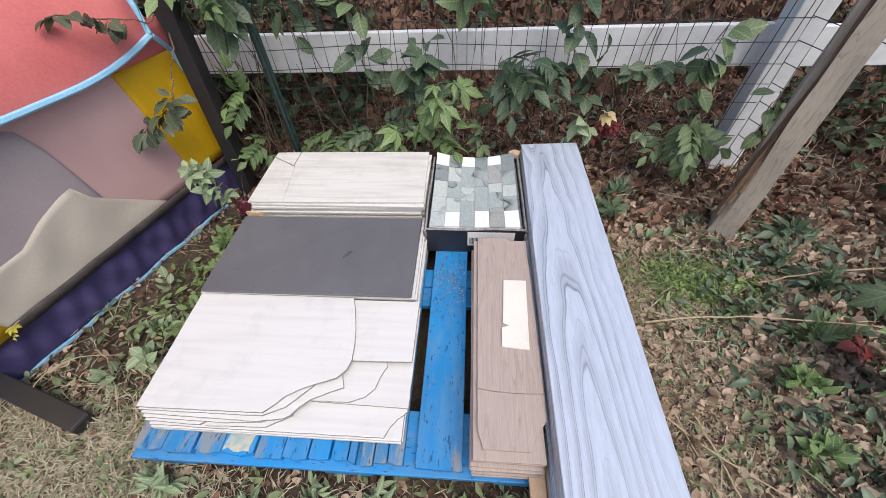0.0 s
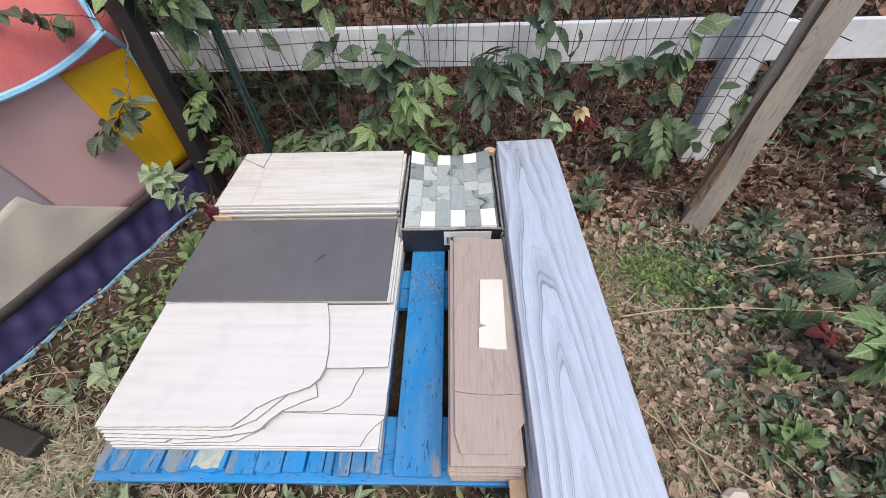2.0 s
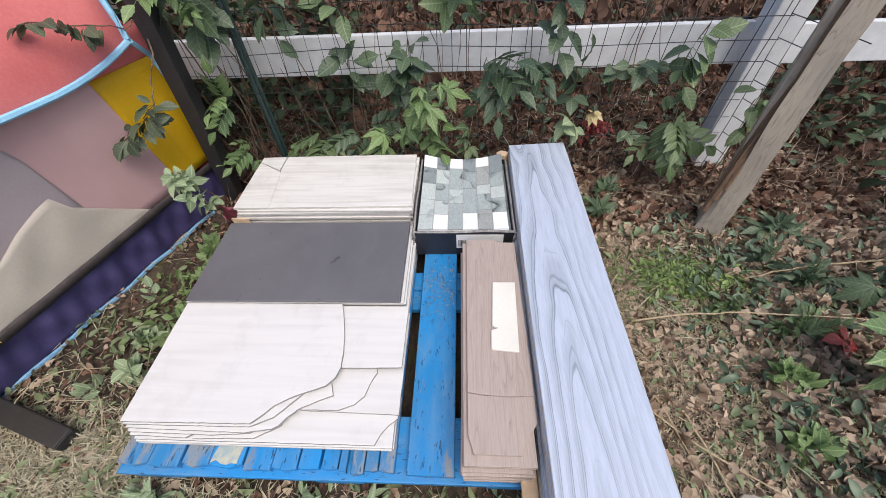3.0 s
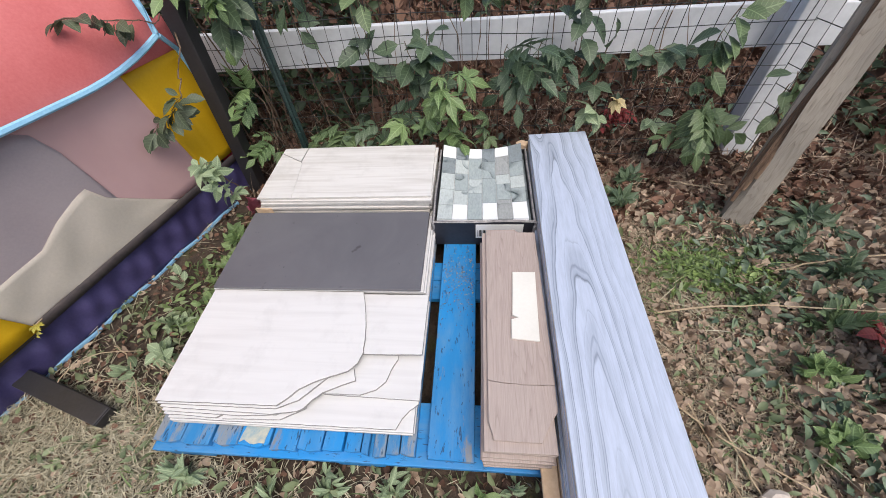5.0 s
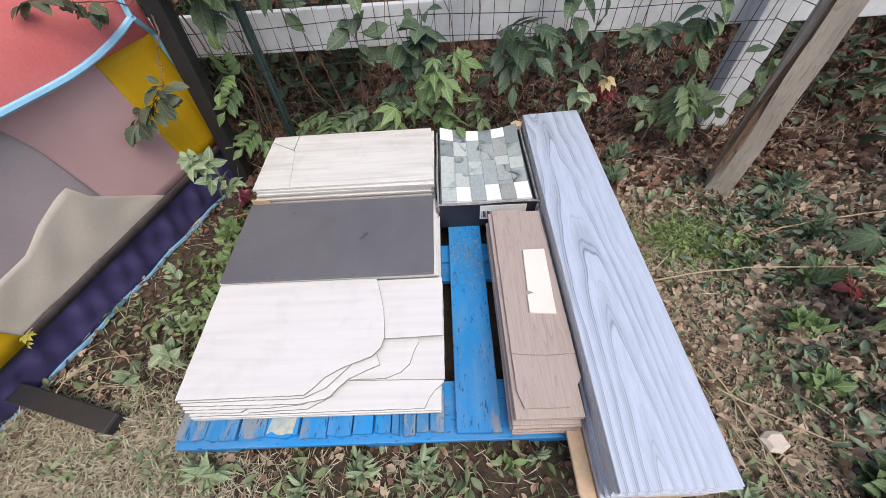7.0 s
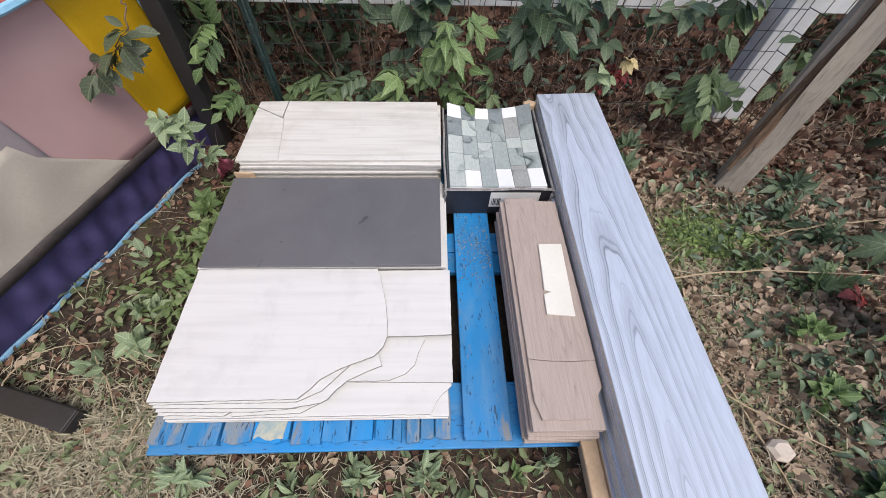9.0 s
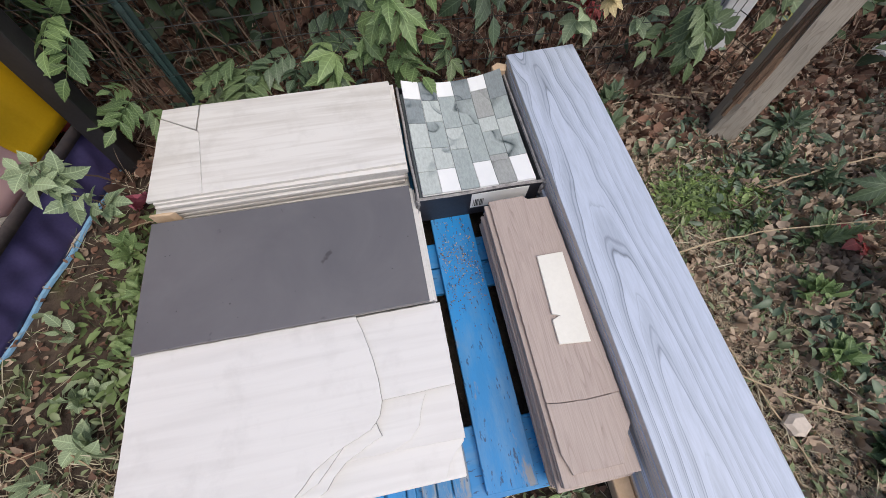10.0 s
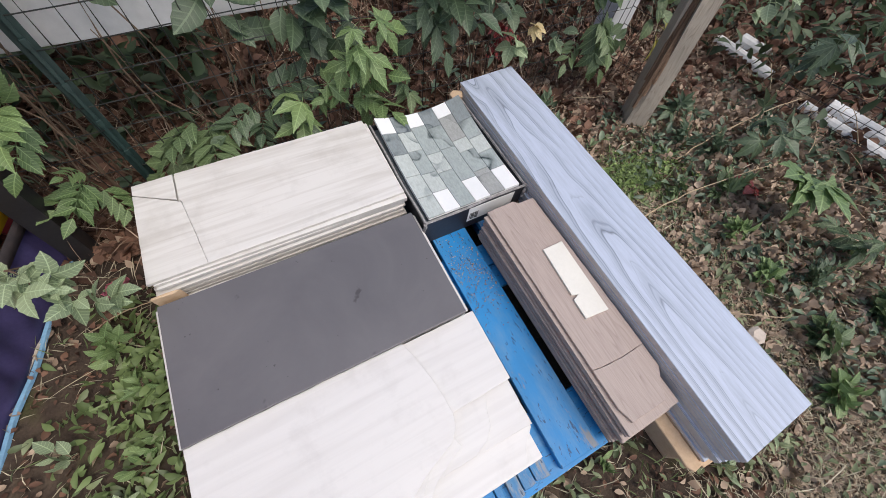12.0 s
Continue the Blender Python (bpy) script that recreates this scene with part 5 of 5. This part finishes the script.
# ground plants by the pallet
W = "weeds on the soil"
for x, y, k, mat, s, kind in ((0.02, -0.44, 8, LEAF_PALE, 0.085, "lance"), (0.26, -0.47, 9, LEAF_PALE, 0.06, "lance"), (0.40, -0.45, 12, LEAF_PALE, 0.06, "lance"), (0.56, -0.44, 10, LEAF_PALE, 0.065, "lance"), (0.77, -0.43, 5, LEAF_BRIGHT, 0.055, "lance"), (0.84, -0.42, 5, LEAF_PALE, 0.05, "lance"), (-0.25, -0.02, 9, LEAF_PALE, 0.06, "three"), (-0.2, -0.12, 6, LEAF_PALE, 0.075, "three"), (-0.3, -0.18, 7, LEAF_PALE, 0.06, "oval"), (-0.16, 0.22, 9, LEAF_BRIGHT, 0.06, "lance"), (-0.2, 0.34, 9, LEAF_BRIGHT, 0.06, "three"), (-0.15, 0.08, 8, LEAF_BRIGHT, 0.05, "oval"), (-0.3, 0.14, 5, LEAF_PALE, 0.06, "oval"), (1.30, 0.52, 7, LEAF_DARK, 0.08, "palmate"), (1.36, 0.66, 7, LEAF_DARK, 0.08, "palmate"), (1.25, 0.6, 5, LEAF_MID, 0.06, "three"), (1.42, 0.42, 5, LEAF_PALE, 0.05, "oval"), (1.30, -0.52, 8, LEAF_PALE, 0.06, "lance"), (1.22, -0.58, 7, LEAF_PALE, 0.06, "lance"), (1.05, -0.60, 7, LEAF_PALE, 0.055, "lance"), (1.66, -0.12, 10, LEAF_BRIGHT, 0.07, "three"), (1.76, 0.02, 10, LEAF_MID, 0.09, "pinnate"), (1.62, -0.28, 10, LEAF_BRIGHT, 0.065, "three"), (1.74, -0.36, 11, LEAF_DARK, 0.085, "pinnate"), (1.62, -0.5, 12, LEAF_MID, 0.075, "three"), (1.85, -0.55, 12, LEAF_MID, 0.085, "three"), (1.80, 0.28, 9, LEAF_DARK, 0.085, "pinnate"), (1.92, 0.40, 8, LEAF_DARK, 0.10, "palmate"), (1.90, 0.2, 9, LEAF_DARK, 0.085, "pinnate"), (1.65, 0.12, 6, LEAF_MID, 0.07, "pinnate"), (1.5, -0.62, 10, LEAF_BRIGHT, 0.07, "three")):
    gz0 = float(ground_z(np.array(x), np.array(y)))
    plant("weed", "low green weed with spreading leaves on bare soil" if x < 1.1 else "low creeper with dark green leaves in litter", "weed", [(x, y, gz0), (x + 0.01, y, gz0 + 0.015), (x + rng.uniform(-0.04, 0.04), y + rng.uniform(-0.04, 0.04), gz0 + 0.035)], int(k * 1.4), mat, s * (0.72 if x < 1.1 else 0.85), kind, face=(0, 0, 0.1), spread=1.0, stem=0.0016, group=W, droop=0.0)

# ---- loose stems lying about ----
S = "dry stems on the ground"
for a, b, c, r in (((1.30, 0.06, 0.02), (1.55, 0.10, 0.05), (1.95, 0.02, 0.10), 0.0028), ((1.20, -0.10, 0.012), (1.32, -0.3, 0.012), (1.62, -0.44, 0.02), 0.0028), ((1.70, 0.22, 0.01), (1.9, 0.24, 0.12), (2.3, 0.20, 0.16), 0.003), ((1.30, 0.74, 0.02), (1.5, 0.68, 0.03), (1.68, 0.62, 0.03), 0.004), ((1.40, 0.72, 0.01), (1.62, 0.70, 0.02), (1.75, 0.64, 0.02), 0.005), ((-0.32, -0.06, 0.01), (-0.22, -0.2, 0.05), (-0.05, -0.22, 0.03), 0.002), ((-0.42, -0.10, 0.01), (-0.28, -0.14, 0.06), (-0.17, -0.34, 0.01), 0.002), ((1.36, -0.2, 0.01), (1.40, -0.36, 0.01), (1.44, -0.66, 0.01), 0.003), ((1.30, -0.16, 0.01), (1.36, -0.36, 0.012), (1.38, -0.62, 0.01), 0.0022), ((1.78, 0.42, 0.01), (1.86, 0.26, 0.05), (1.86, 0.12, 0.01), 0.003), ((0.86, 0.78, 0.03), (0.92, 0.76, 0.08), (0.93, 0.70, 0.15), 0.003), ((-0.25, 0.42, 0.02), (-0.15, 0.44, 0.06), (-0.02, 0.42, 0.05), 0.002), ((-0.5, -0.3, 0.0), (-0.46, -0.16, 0.14), (-0.3, -0.12, 0.02), 0.0018), ((-0.16, -0.45, 0.0), (-0.13, -0.3, 0.04), (-0.11, -0.2, 0.01), 0.002)):
    pts = [Vector(a).lerp(Vector(b), f).lerp(Vector(b).lerp(Vector(c), f), f) for f in (k / 14 for k in range(15))]
    pts = [p + Vector((rng.uniform(-0.003, 0.003), rng.uniform(-0.003, 0.003), 0)) for p in pts]
    single("dry_stem", tube(pts, r, 5, taper=0.6), STRAW_STEM, "thin dry tan stem lying over the litter", "stem", S)

single("stone", slab([(1.395, -0.40), (1.42, -0.385), (1.455, -0.39), (1.46, -0.42), (1.43, -0.436), (1.405, -0.43)], 0.0, 0.028, 0.003, 0.009), STONE, "pale weathered chip lying in dry litter", "stone")
scrap = bmesh.new()
fold = [[scrap.verts.new((-0.205 + 0.12 * f + 0.014 * math.sin(7 * g + 5 * f), 0.49 - 0.08 * f + 0.055 * g + 0.012 * math.sin(9 * f), 0.004 + 0.17 * f * (1 - 0.35 * g) + 0.02 * math.sin(8 * g + 11 * f) ** 2)) for f in (k / 10 for k in range(11))] for g in (k / 6 for k in range(7))]
for r0, r1 in zip(fold, fold[1:]):
    for k in range(10):
        scrap.faces.new((r0[k], r0[k + 1], r1[k + 1], r1[k]))
bmesh.ops.solidify(scrap, geom=scrap.faces[:], thickness=0.003)
single("pink_scrap", scrap, PINK, "crumpled faded pink plastic scrap beside the tiles", "plastic")


def pipe(a, b, r, label):
    a, b = Vector(a), Vector(b)
    bm = bmesh.new()
    d = (b - a).normalized()
    s, t = d.orthogonal().normalized(), None
    t = d.cross(s)
    n = 14
    rings = []
    for p, q in ((a, r), (b, r), (b, r * 0.86), (a, r * 0.86)):
        rings.append([bm.verts.new(p + q * (math.cos(2 * math.pi * k / n) * s + math.sin(2 * math.pi * k / n) * t)) for k in range(n)])
    for i in range(4):
        r0, r1 = rings[i], rings[(i + 1) % 4]
        for k in range(n):
            bm.faces.new((r0[k], r0[(k + 1) % n], r1[(k + 1) % n], r1[k]))
    bmesh.ops.recalc_face_normals(bm, faces=bm.faces[:])
    return single("pipe", bm, PVC, label, "pipe", "plastic pipes beyond the fence")


pipe((2.54, 0.74, 0.032), (2.56, 0.42, 0.032), 0.032, "dirty white plastic pipe in the litter")
pipe((2.64, 0.68, 0.042), (2.66, 0.54, 0.042), 0.042, "short white plastic pipe with broken end")
pipe((2.52, 0.22, 0.032), (2.60, -0.25, 0.032), 0.032, "dirty white plastic pipe in the litter")
pipe((2.62, 0.16, 0.042), (2.72, -0.30, 0.042), 0.042, "wide white plastic pipe with broken end")

# ---- litter, grass and thicket: what nobody could count ----


def template(kind, seed):
    r = random.Random(seed)
    bm = bmesh.new()
    if kind == "fallen":
        blade(bm, (0, -0.5, 0.05), (0, 1, 0.15), (0, 0, 1), 1.0, r.uniform(0.5, 0.8), r.uniform(-0.1, 0.5), r.uniform(-0.3, 0.5), (0.6, 1.0, 0.7))
    elif kind == "ragged":
        for a in (-70, -30, 8, 45, 80):
            blade(bm, (0, -0.3, 0.05), (math.sin(radians(a)), math.cos(radians(a)), r.uniform(-0.2, 0.5)), (0, 0, 1), r.uniform(0.5, 0.9), 0.55, r.uniform(-0.1, 0.4), r.uniform(-0.4, 0.5), (0.8, 1.0))
    elif kind == "straw":
        blade(bm, (0, 0, 0), (0, 1, r.uniform(0.0, 0.5)), (0, 0, 1), 1.0, 0.07, 0.2, r.uniform(0.0, 0.5), (1.0,))
    elif kind == "stalk":
        blade(bm, (0, 0, 0), (0, 1, r.uniform(0.0, 0.3)), (0, 0, 1), 1.0, 0.022, 0.2, r.uniform(0.0, 0.4), (1.0, 0.8))
    elif kind == "grass":
        blade(bm, (0, 0, 0), (0, 0.6, 1), (0, -1, 0.6), 1.0, 0.06, 0.2, r.uniform(0.2, 0.7), (1.0, 0.9, 0.6))
    elif kind == "leaf":
        blade(bm, (0, 0, 0), (0, 1, 0.25), (0, 0, 1), 1.0, r.uniform(0.3, 0.48), 0.2, r.uniform(0.1, 0.6), (0.65, 1.0, 0.65))
    bm.verts.index_update()
    vs = np.array([v.co[:] for v in bm.verts])
    fs = [[v.index for v in f.verts] for f in bm.faces]
    bm.free()
    return vs, fs


def strew(name, label, category, kind, material, pos, size, tilt=0.5, heading=None):
    """One mesh of many small pieces at the given places."""
    pos = np.asarray(pos, float)
    n = len(pos)
    size = np.broadcast_to(size, n) * nrg.uniform(0.6, 1.35, n)
    yaw = nrg.uniform(0, 2 * np.pi, n) if heading is None else heading + nrg.normal(0, 0.5, n)
    ax, ay = nrg.normal(0, tilt, n), nrg.normal(0, tilt, n)
    cx, sx, cy, sy, cz, sz = np.cos(ax), np.sin(ax), np.cos(ay), np.sin(ay), np.cos(yaw), np.sin(yaw)
    rx = np.zeros((n, 3, 3)); ry = np.zeros((n, 3, 3)); rz = np.zeros((n, 3, 3))
    rx[:, 0, 0] = 1; rx[:, 1, 1] = cx; rx[:, 1, 2] = -sx; rx[:, 2, 1] = sx; rx[:, 2, 2] = cx
    ry[:, 1, 1] = 1; ry[:, 0, 0] = cy; ry[:, 0, 2] = sy; ry[:, 2, 0] = -sy; ry[:, 2, 2] = cy
    rz[:, 2, 2] = 1; rz[:, 0, 0] = cz; rz[:, 0, 1] = -sz; rz[:, 1, 0] = sz; rz[:, 1, 1] = cz
    turn = rz @ ry @ rx
    verts, faces, base = [], [], 0
    for k in range(5):
        vs, fs = template(kind, 100 + k)
        pick = np.arange(k, n, 5)
        if not len(pick):
            continue
        v = np.einsum("nij,vj->nvi", turn[pick], vs) * size[pick, None, None]
        low = v[:, :, 2].min(1)
        v += pos[pick, None, :]
        v[:, :, 2] -= np.minimum(low, 0)[:, None] * 0.8
        verts.append(v.reshape(-1, 3))
        starts = base + np.arange(len(pick)) * len(vs)
        for f in fs:
            faces += (starts[:, None] + np.array(f)).tolist()
        base += len(pick) * len(vs)
    me = bpy.data.meshes.new(name)
    me.from_pydata(np.concatenate(verts).tolist(), [], faces)
    me.polygons.foreach_set("use_smooth", np.ones(len(me.polygons), dtype=bool))
    me.materials.append(material)
    return tagged(new(name, me), label, category, kind="stuff")


def on_ground(n, x0, x1, y0, y1, weight=None, lift=0.0):
    """Places on the open ground of a stretch of the plan, thinned by weight(x, y)."""
    x, y = nrg.uniform(x0, x1, n), nrg.uniform(y0, y1, n)
    pad = (x > -0.045) & (x < 0.965) & (y > -0.39) & (y < 0.64)
    pad |= (x > 0.93) & (x < 1.17) & (y > -0.53) & (y < 0.70)
    keep = ~pad
    if weight is not None:
        keep &= nrg.random(n) < weight(x, y)
    x, y = x[keep], y[keep]
    return np.stack([x, y, ground_z(x, y) + nrg.uniform(0, 0.008, len(x)) + lift], -1)


def hill(x, y, cx, cy, rx, ry):
    return np.exp(-(((x - cx) / rx) ** 2 + ((y - cy) / ry) ** 2))


def patchy(x, y, k=5.0):
    return 0.5 + 0.5 * np.sin(k * x + 1.7 * np.sin(k * 0.8 * y)) * np.cos(k * 0.9 * y + 1.3 * np.sin(k * x * 0.7))


def bare(x, y):
    """The dark strip of soil between tent and pallet, and before the pallet, where little lies."""
    return 1 - 0.97 * hill(x, y, -0.24, 0.16, 0.24, 0.40) - 0.6 * hill(x, y, 0.85, -0.5, 0.22, 0.1)


def w_litter(x, y):
    w = 0.95 * (y > 0.62) + 0.9 * hill(x, y, 1.65, 0.55, 0.3, 0.25) + 0.55 * (x > 1.75) + 0.12
    return np.clip(w - 0.5 * hill(x, y, 1.5, 0.25, 0.2, 0.12), 0, 1)


def w_straw(x, y):
    w = 1.0 * (y < -0.30) * (x < 0.0) + 0.35 * hill(x, y, 1.38, -0.15, 0.26, 0.6) + 0.30 * (y < -0.4) + 0.5 * hill(x, y, 1.55, 0.35, 0.2, 0.15) + 0.25
    return np.clip(w - 0.5 * hill(x, y, 0.85, -0.5, 0.2, 0.12), 0, 1)


def w_weed(x, y):
    w = 0.8 * hill(x, y, -0.22, 0.1, 0.14, 0.35) * patchy(x, y, 11) + 0.9 * hill(x, y, 1.85, -0.2, 0.35, 0.5) * patchy(x, y, 7) + 0.8 * hill(x, y, 1.3, 0.6, 0.1, 0.15) + 0.7 * hill(x, y, 0.45, -0.47, 0.35, 0.07) + 0.5 * hill(x, y, 1.25, -0.6, 0.3, 0.1)
    return np.clip(w, 0, 1)


strew("leaf_litter", "brown fallen leaves lying thick under the fence", "leaf litter", "ragged", LITTER, on_ground(14000, -0.9, 3.2, 0.45, 2.2, w_litter), 0.042, 0.6)
strew("leaf_litter", "dark brown curled fallen leaves", "leaf litter", "fallen", LITTER, on_ground(9000, -0.9, 3.2, 0.5, 2.0, w_litter), 0.05, 0.7)
strew("leaf_litter", "tan fallen leaves round the timber post", "leaf litter", "ragged", LITTER_PALE, on_ground(15000, 1.15, 2.8, -0.7, 0.95, w_litter), 0.031, 0.7)
strew("leaf_litter", "tan curled fallen leaves among grass", "leaf litter", "fallen", LITTER_PALE, on_ground(12000, -0.9, 2.6, -1.0, 0.9, lambda x, y: (0.4 + w_litter(x, y)) * bare(x, y) * (1 - 0.75 * hill(x, y, 1.3, -0.2, 0.22, 0.4))), 0.022, 0.6)
strew("leaf_litter", "tan dry leaves under the creeper", "leaf litter", "ragged", LITTER_PALE, on_ground(5000, 1.6, 2.9, -0.9, 0.7), 0.033, 0.7)
strew("leaf_litter", "small dark leaf scraps on soil", "leaf litter", "fallen", LITTER, on_ground(9000, -0.9, 2.6, -1.0, 0.8), 0.018, 0.6)
strew("leaf_litter", "far fallen leaves beyond the rail", "leaf litter", "ragged", LITTER, on_ground(6000, -2.5, 5.0, 1.6, 5.0), 0.08, 0.7)
strew("dead_grass", "matted pale dead grass", "grass", "straw", STRAW, on_ground(60000, -1.2, 2.4, -1.1, 0.6, lambda x, y: w_straw(x, y) * bare(x, y)), 0.034, 0.3)
strew("dead_grass", "thick mat of pale dead grass clippings", "grass", "straw", STRAW, on_ground(50000, -1.1, 0.25, -0.95, -0.15, lambda x, y: np.clip((-0.2 - y) / 0.15, 0, 1) * np.clip((0.15 - x) / 0.25, 0, 1) + 0.1), 0.036, 0.35)
strew("dead_grass", "fine dry stalks beside the plank stack", "grass", "straw", STRAW_BROWN, on_ground(60000, 1.16, 1.95, -0.9, 0.5, lambda x, y: np.clip(1.15 - (x - 1.2) / 0.8, 0.15, 1)), 0.025, 0.35)
strew("leaf_litter", "small pale flakes of dry leaf beside the planks", "leaf litter", "fallen", LITTER_PALE, on_ground(9000, 1.16, 2.0, -0.9, 0.6), 0.016, 0.5)
strew("dead_grass", "long dry grass stalks", "grass", "stalk", STRAW, on_ground(3500, -1.2, 2.6, -1.0, 0.9, w_straw), 0.10, 0.22)
strew("dead_grass", "brown dead stalks under the fence", "grass", "stalk", LITTER_PALE, on_ground(9000, -0.9, 3.0, 0.62, 1.8), 0.12, 0.6)
strew("grass", "patch of bright green clover and grass", "grass", "leaf", CLOVER, on_ground(5200, 1.2, 2.0, -0.1, 0.55, lambda x, y: 1.0 * hill(x, y, 1.55, 0.235, 0.16, 0.075), 0.01), 0.03, 0.5)
strew("grass", "thin green grass by the plank stack", "grass", "grass", GRASS, on_ground(6000, 1.15, 2.0, -0.1, 0.55, lambda x, y: 1.0 * hill(x, y, 1.53, 0.24, 0.18, 0.09)), 0.06, 0.5)
strew("grass", "sparse green grass blades", "grass", "grass", GRASS, on_ground(9000, -1.0, 2.2, -1.0, 0.5, lambda x, y: 0.25 * patchy(x, y, 6)), 0.045, 0.6)
strew("small_weeds", "small green weeds on the soil", "weeds", "leaf", WEED, on_ground(12000, -0.6, 2.3, -0.9, 0.8, w_weed, 0.012), 0.03, 0.5)
strew("small_weeds", "patch of green leaves beside the tile stack", "weeds", "leaf", GRASS, on_ground(3600, -0.5, 0.0, -0.2, 0.5, lambda x, y: hill(x, y, -0.16, 0.2, 0.10, 0.2) * (0.3 + 0.7 * patchy(x, y, 14)), 0.012), 0.034, 0.5)
strew("small_weeds", "dull green flattened leaves in litter beside the planks", "weeds", "leaf", WEED, on_ground(7000, 1.2, 2.3, -0.9, 0.45, lambda x, y: 0.7 * patchy(x + 0.3, y, 8) * np.clip((x - 1.25) / 0.4, 0.1, 1), 0.004), 0.026, 0.35)
strew("small_weeds", "dusty green trampled weeds in dead grass", "weeds", "leaf", WEED, on_ground(9000, -1.0, 2.0, -1.0, 0.1, lambda x, y: 0.6 * patchy(x, y, 9) * (x < 0.0) + 0.22 * patchy(x, y, 8), 0.006), 0.028, 0.5)
strew("creeper", "dark creeper leaves over the litter", "creeper", "leaf", WEED_DARK, on_ground(9000, 1.45, 3.2, -1.0, 0.6, lambda x, y: 0.75 * patchy(x, y, 6) * np.clip((x - 1.4) / 0.35, 0, 1), 0.02), 0.036, 0.45)
strew("creeper", "dark low creeper along the fence", "creeper", "leaf", WEED_DARK, on_ground(1100, -0.8, 2.8, 0.80, 1.5, lambda x, y: 0.6 * patchy(x, y, 6), 0.04), 0.05, 0.5)


def on_board(n, x0, x1, y0, y1):
    """Places on the top of the pallet's bare middle board."""
    x, y = nrg.uniform(x0, x1, n), nrg.normal((y0 + y1) / 2, (y1 - y0) / 4, n)
    return np.stack([x, np.clip(y, y0, y1), np.full(n, DECK + 0.0005)], -1)


strew("crumbs", "earth crumbs and leaf scraps on the blue board", "debris", "fallen", LITTER_PALE, on_board(220, 0.66, 0.75, 0.02, 0.235), 0.0042, 0.4)
strew("crumbs", "dark earth crumbs on the blue board", "debris", "fallen", LITTER, on_board(260, 0.655, 0.752, -0.05, 0.24), 0.0036, 0.4)


def air(n, x0, x1, y0, y1, z0, z1, k=4.0, power=1.0):
    """Places in the air of a stretch, gathered into clumps."""
    x, y, zz = nrg.uniform(x0, x1, n), nrg.uniform(y0, y1, n), nrg.uniform(z0, z1, n)
    keep = nrg.random(n) < (0.5 + 0.5 * np.sin(k * x + 2 * np.sin(k * 1.3 * zz) + y) * np.cos(k * 1.1 * zz + y * 2)) ** power
    return np.stack([x[keep], y[keep], zz[keep]], -1)


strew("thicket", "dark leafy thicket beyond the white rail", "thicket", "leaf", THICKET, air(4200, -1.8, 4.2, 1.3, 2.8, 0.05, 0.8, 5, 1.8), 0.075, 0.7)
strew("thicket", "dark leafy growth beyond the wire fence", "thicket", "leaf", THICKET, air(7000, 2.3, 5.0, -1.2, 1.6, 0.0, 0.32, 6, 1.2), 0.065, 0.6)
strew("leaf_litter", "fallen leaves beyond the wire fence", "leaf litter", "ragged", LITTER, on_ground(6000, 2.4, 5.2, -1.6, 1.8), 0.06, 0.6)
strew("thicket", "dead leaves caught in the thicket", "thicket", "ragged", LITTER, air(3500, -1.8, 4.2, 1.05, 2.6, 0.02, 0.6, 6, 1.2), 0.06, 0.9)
# added leaves that block light and darken the corner behind the posts
strew("thicket", "dense dark growth added behind the fence corner for shade", "thicket", "leaf", THICKET, air(5000, -1.4, 0.25, 1.02, 1.6, 0.0, 0.95, 7, 0.8), 0.07, 0.7)
bm = bmesh.new()
for i in range(190):
    x, y = rng.uniform(-1.6, 3.6), rng.uniform(1.15, 2.4)
    tube(wander((x, y, -0.01), (x + rng.uniform(-0.35, 0.35), y + rng.uniform(-0.25, 0.25), rng.uniform(0.3, 1.0)), 9, 0.06), rng.uniform(0.002, 0.006), 4, bm, 0.5)
tagged(single("twigs", bm, BARK, "tangle of bare brown stems behind the fence", "twigs"), kind="stuff")
bm = bmesh.new()
for i in range(30):
    x, y = rng.uniform(-0.6, 1.75), rng.uniform(0.84, 0.94)
    tube(wander((x, y, -0.01), (x + rng.uniform(-0.2, 0.2), y + rng.uniform(-0.04, 0.02), rng.uniform(0.25, 1.0)), 9, 0.035), rng.uniform(0.0015, 0.0035), 4, bm, 0.6)
tagged(single("twigs", bm, BARK, "thin dry vine stems woven into the mesh", "twigs"), kind="stuff")

bm = bmesh.new()
for i in range(26):
    x, y = rng.uniform(2.15, 2.75), rng.uniform(-0.45, 0.35)
    a, b = (x, y, rng.uniform(0.0, 0.03)), (x + rng.uniform(-0.35, 0.35), y + rng.uniform(-0.35, 0.35), rng.uniform(0.0, 0.16))
    tube(wander(a, b, 12, 0.07), rng.uniform(0.0012, 0.0026), 4, bm, 0.6)
tagged(single("twigs", bm, STRAW_STEM, "tangle of pale dry stems over plastic pipes", "twigs"), kind="stuff")
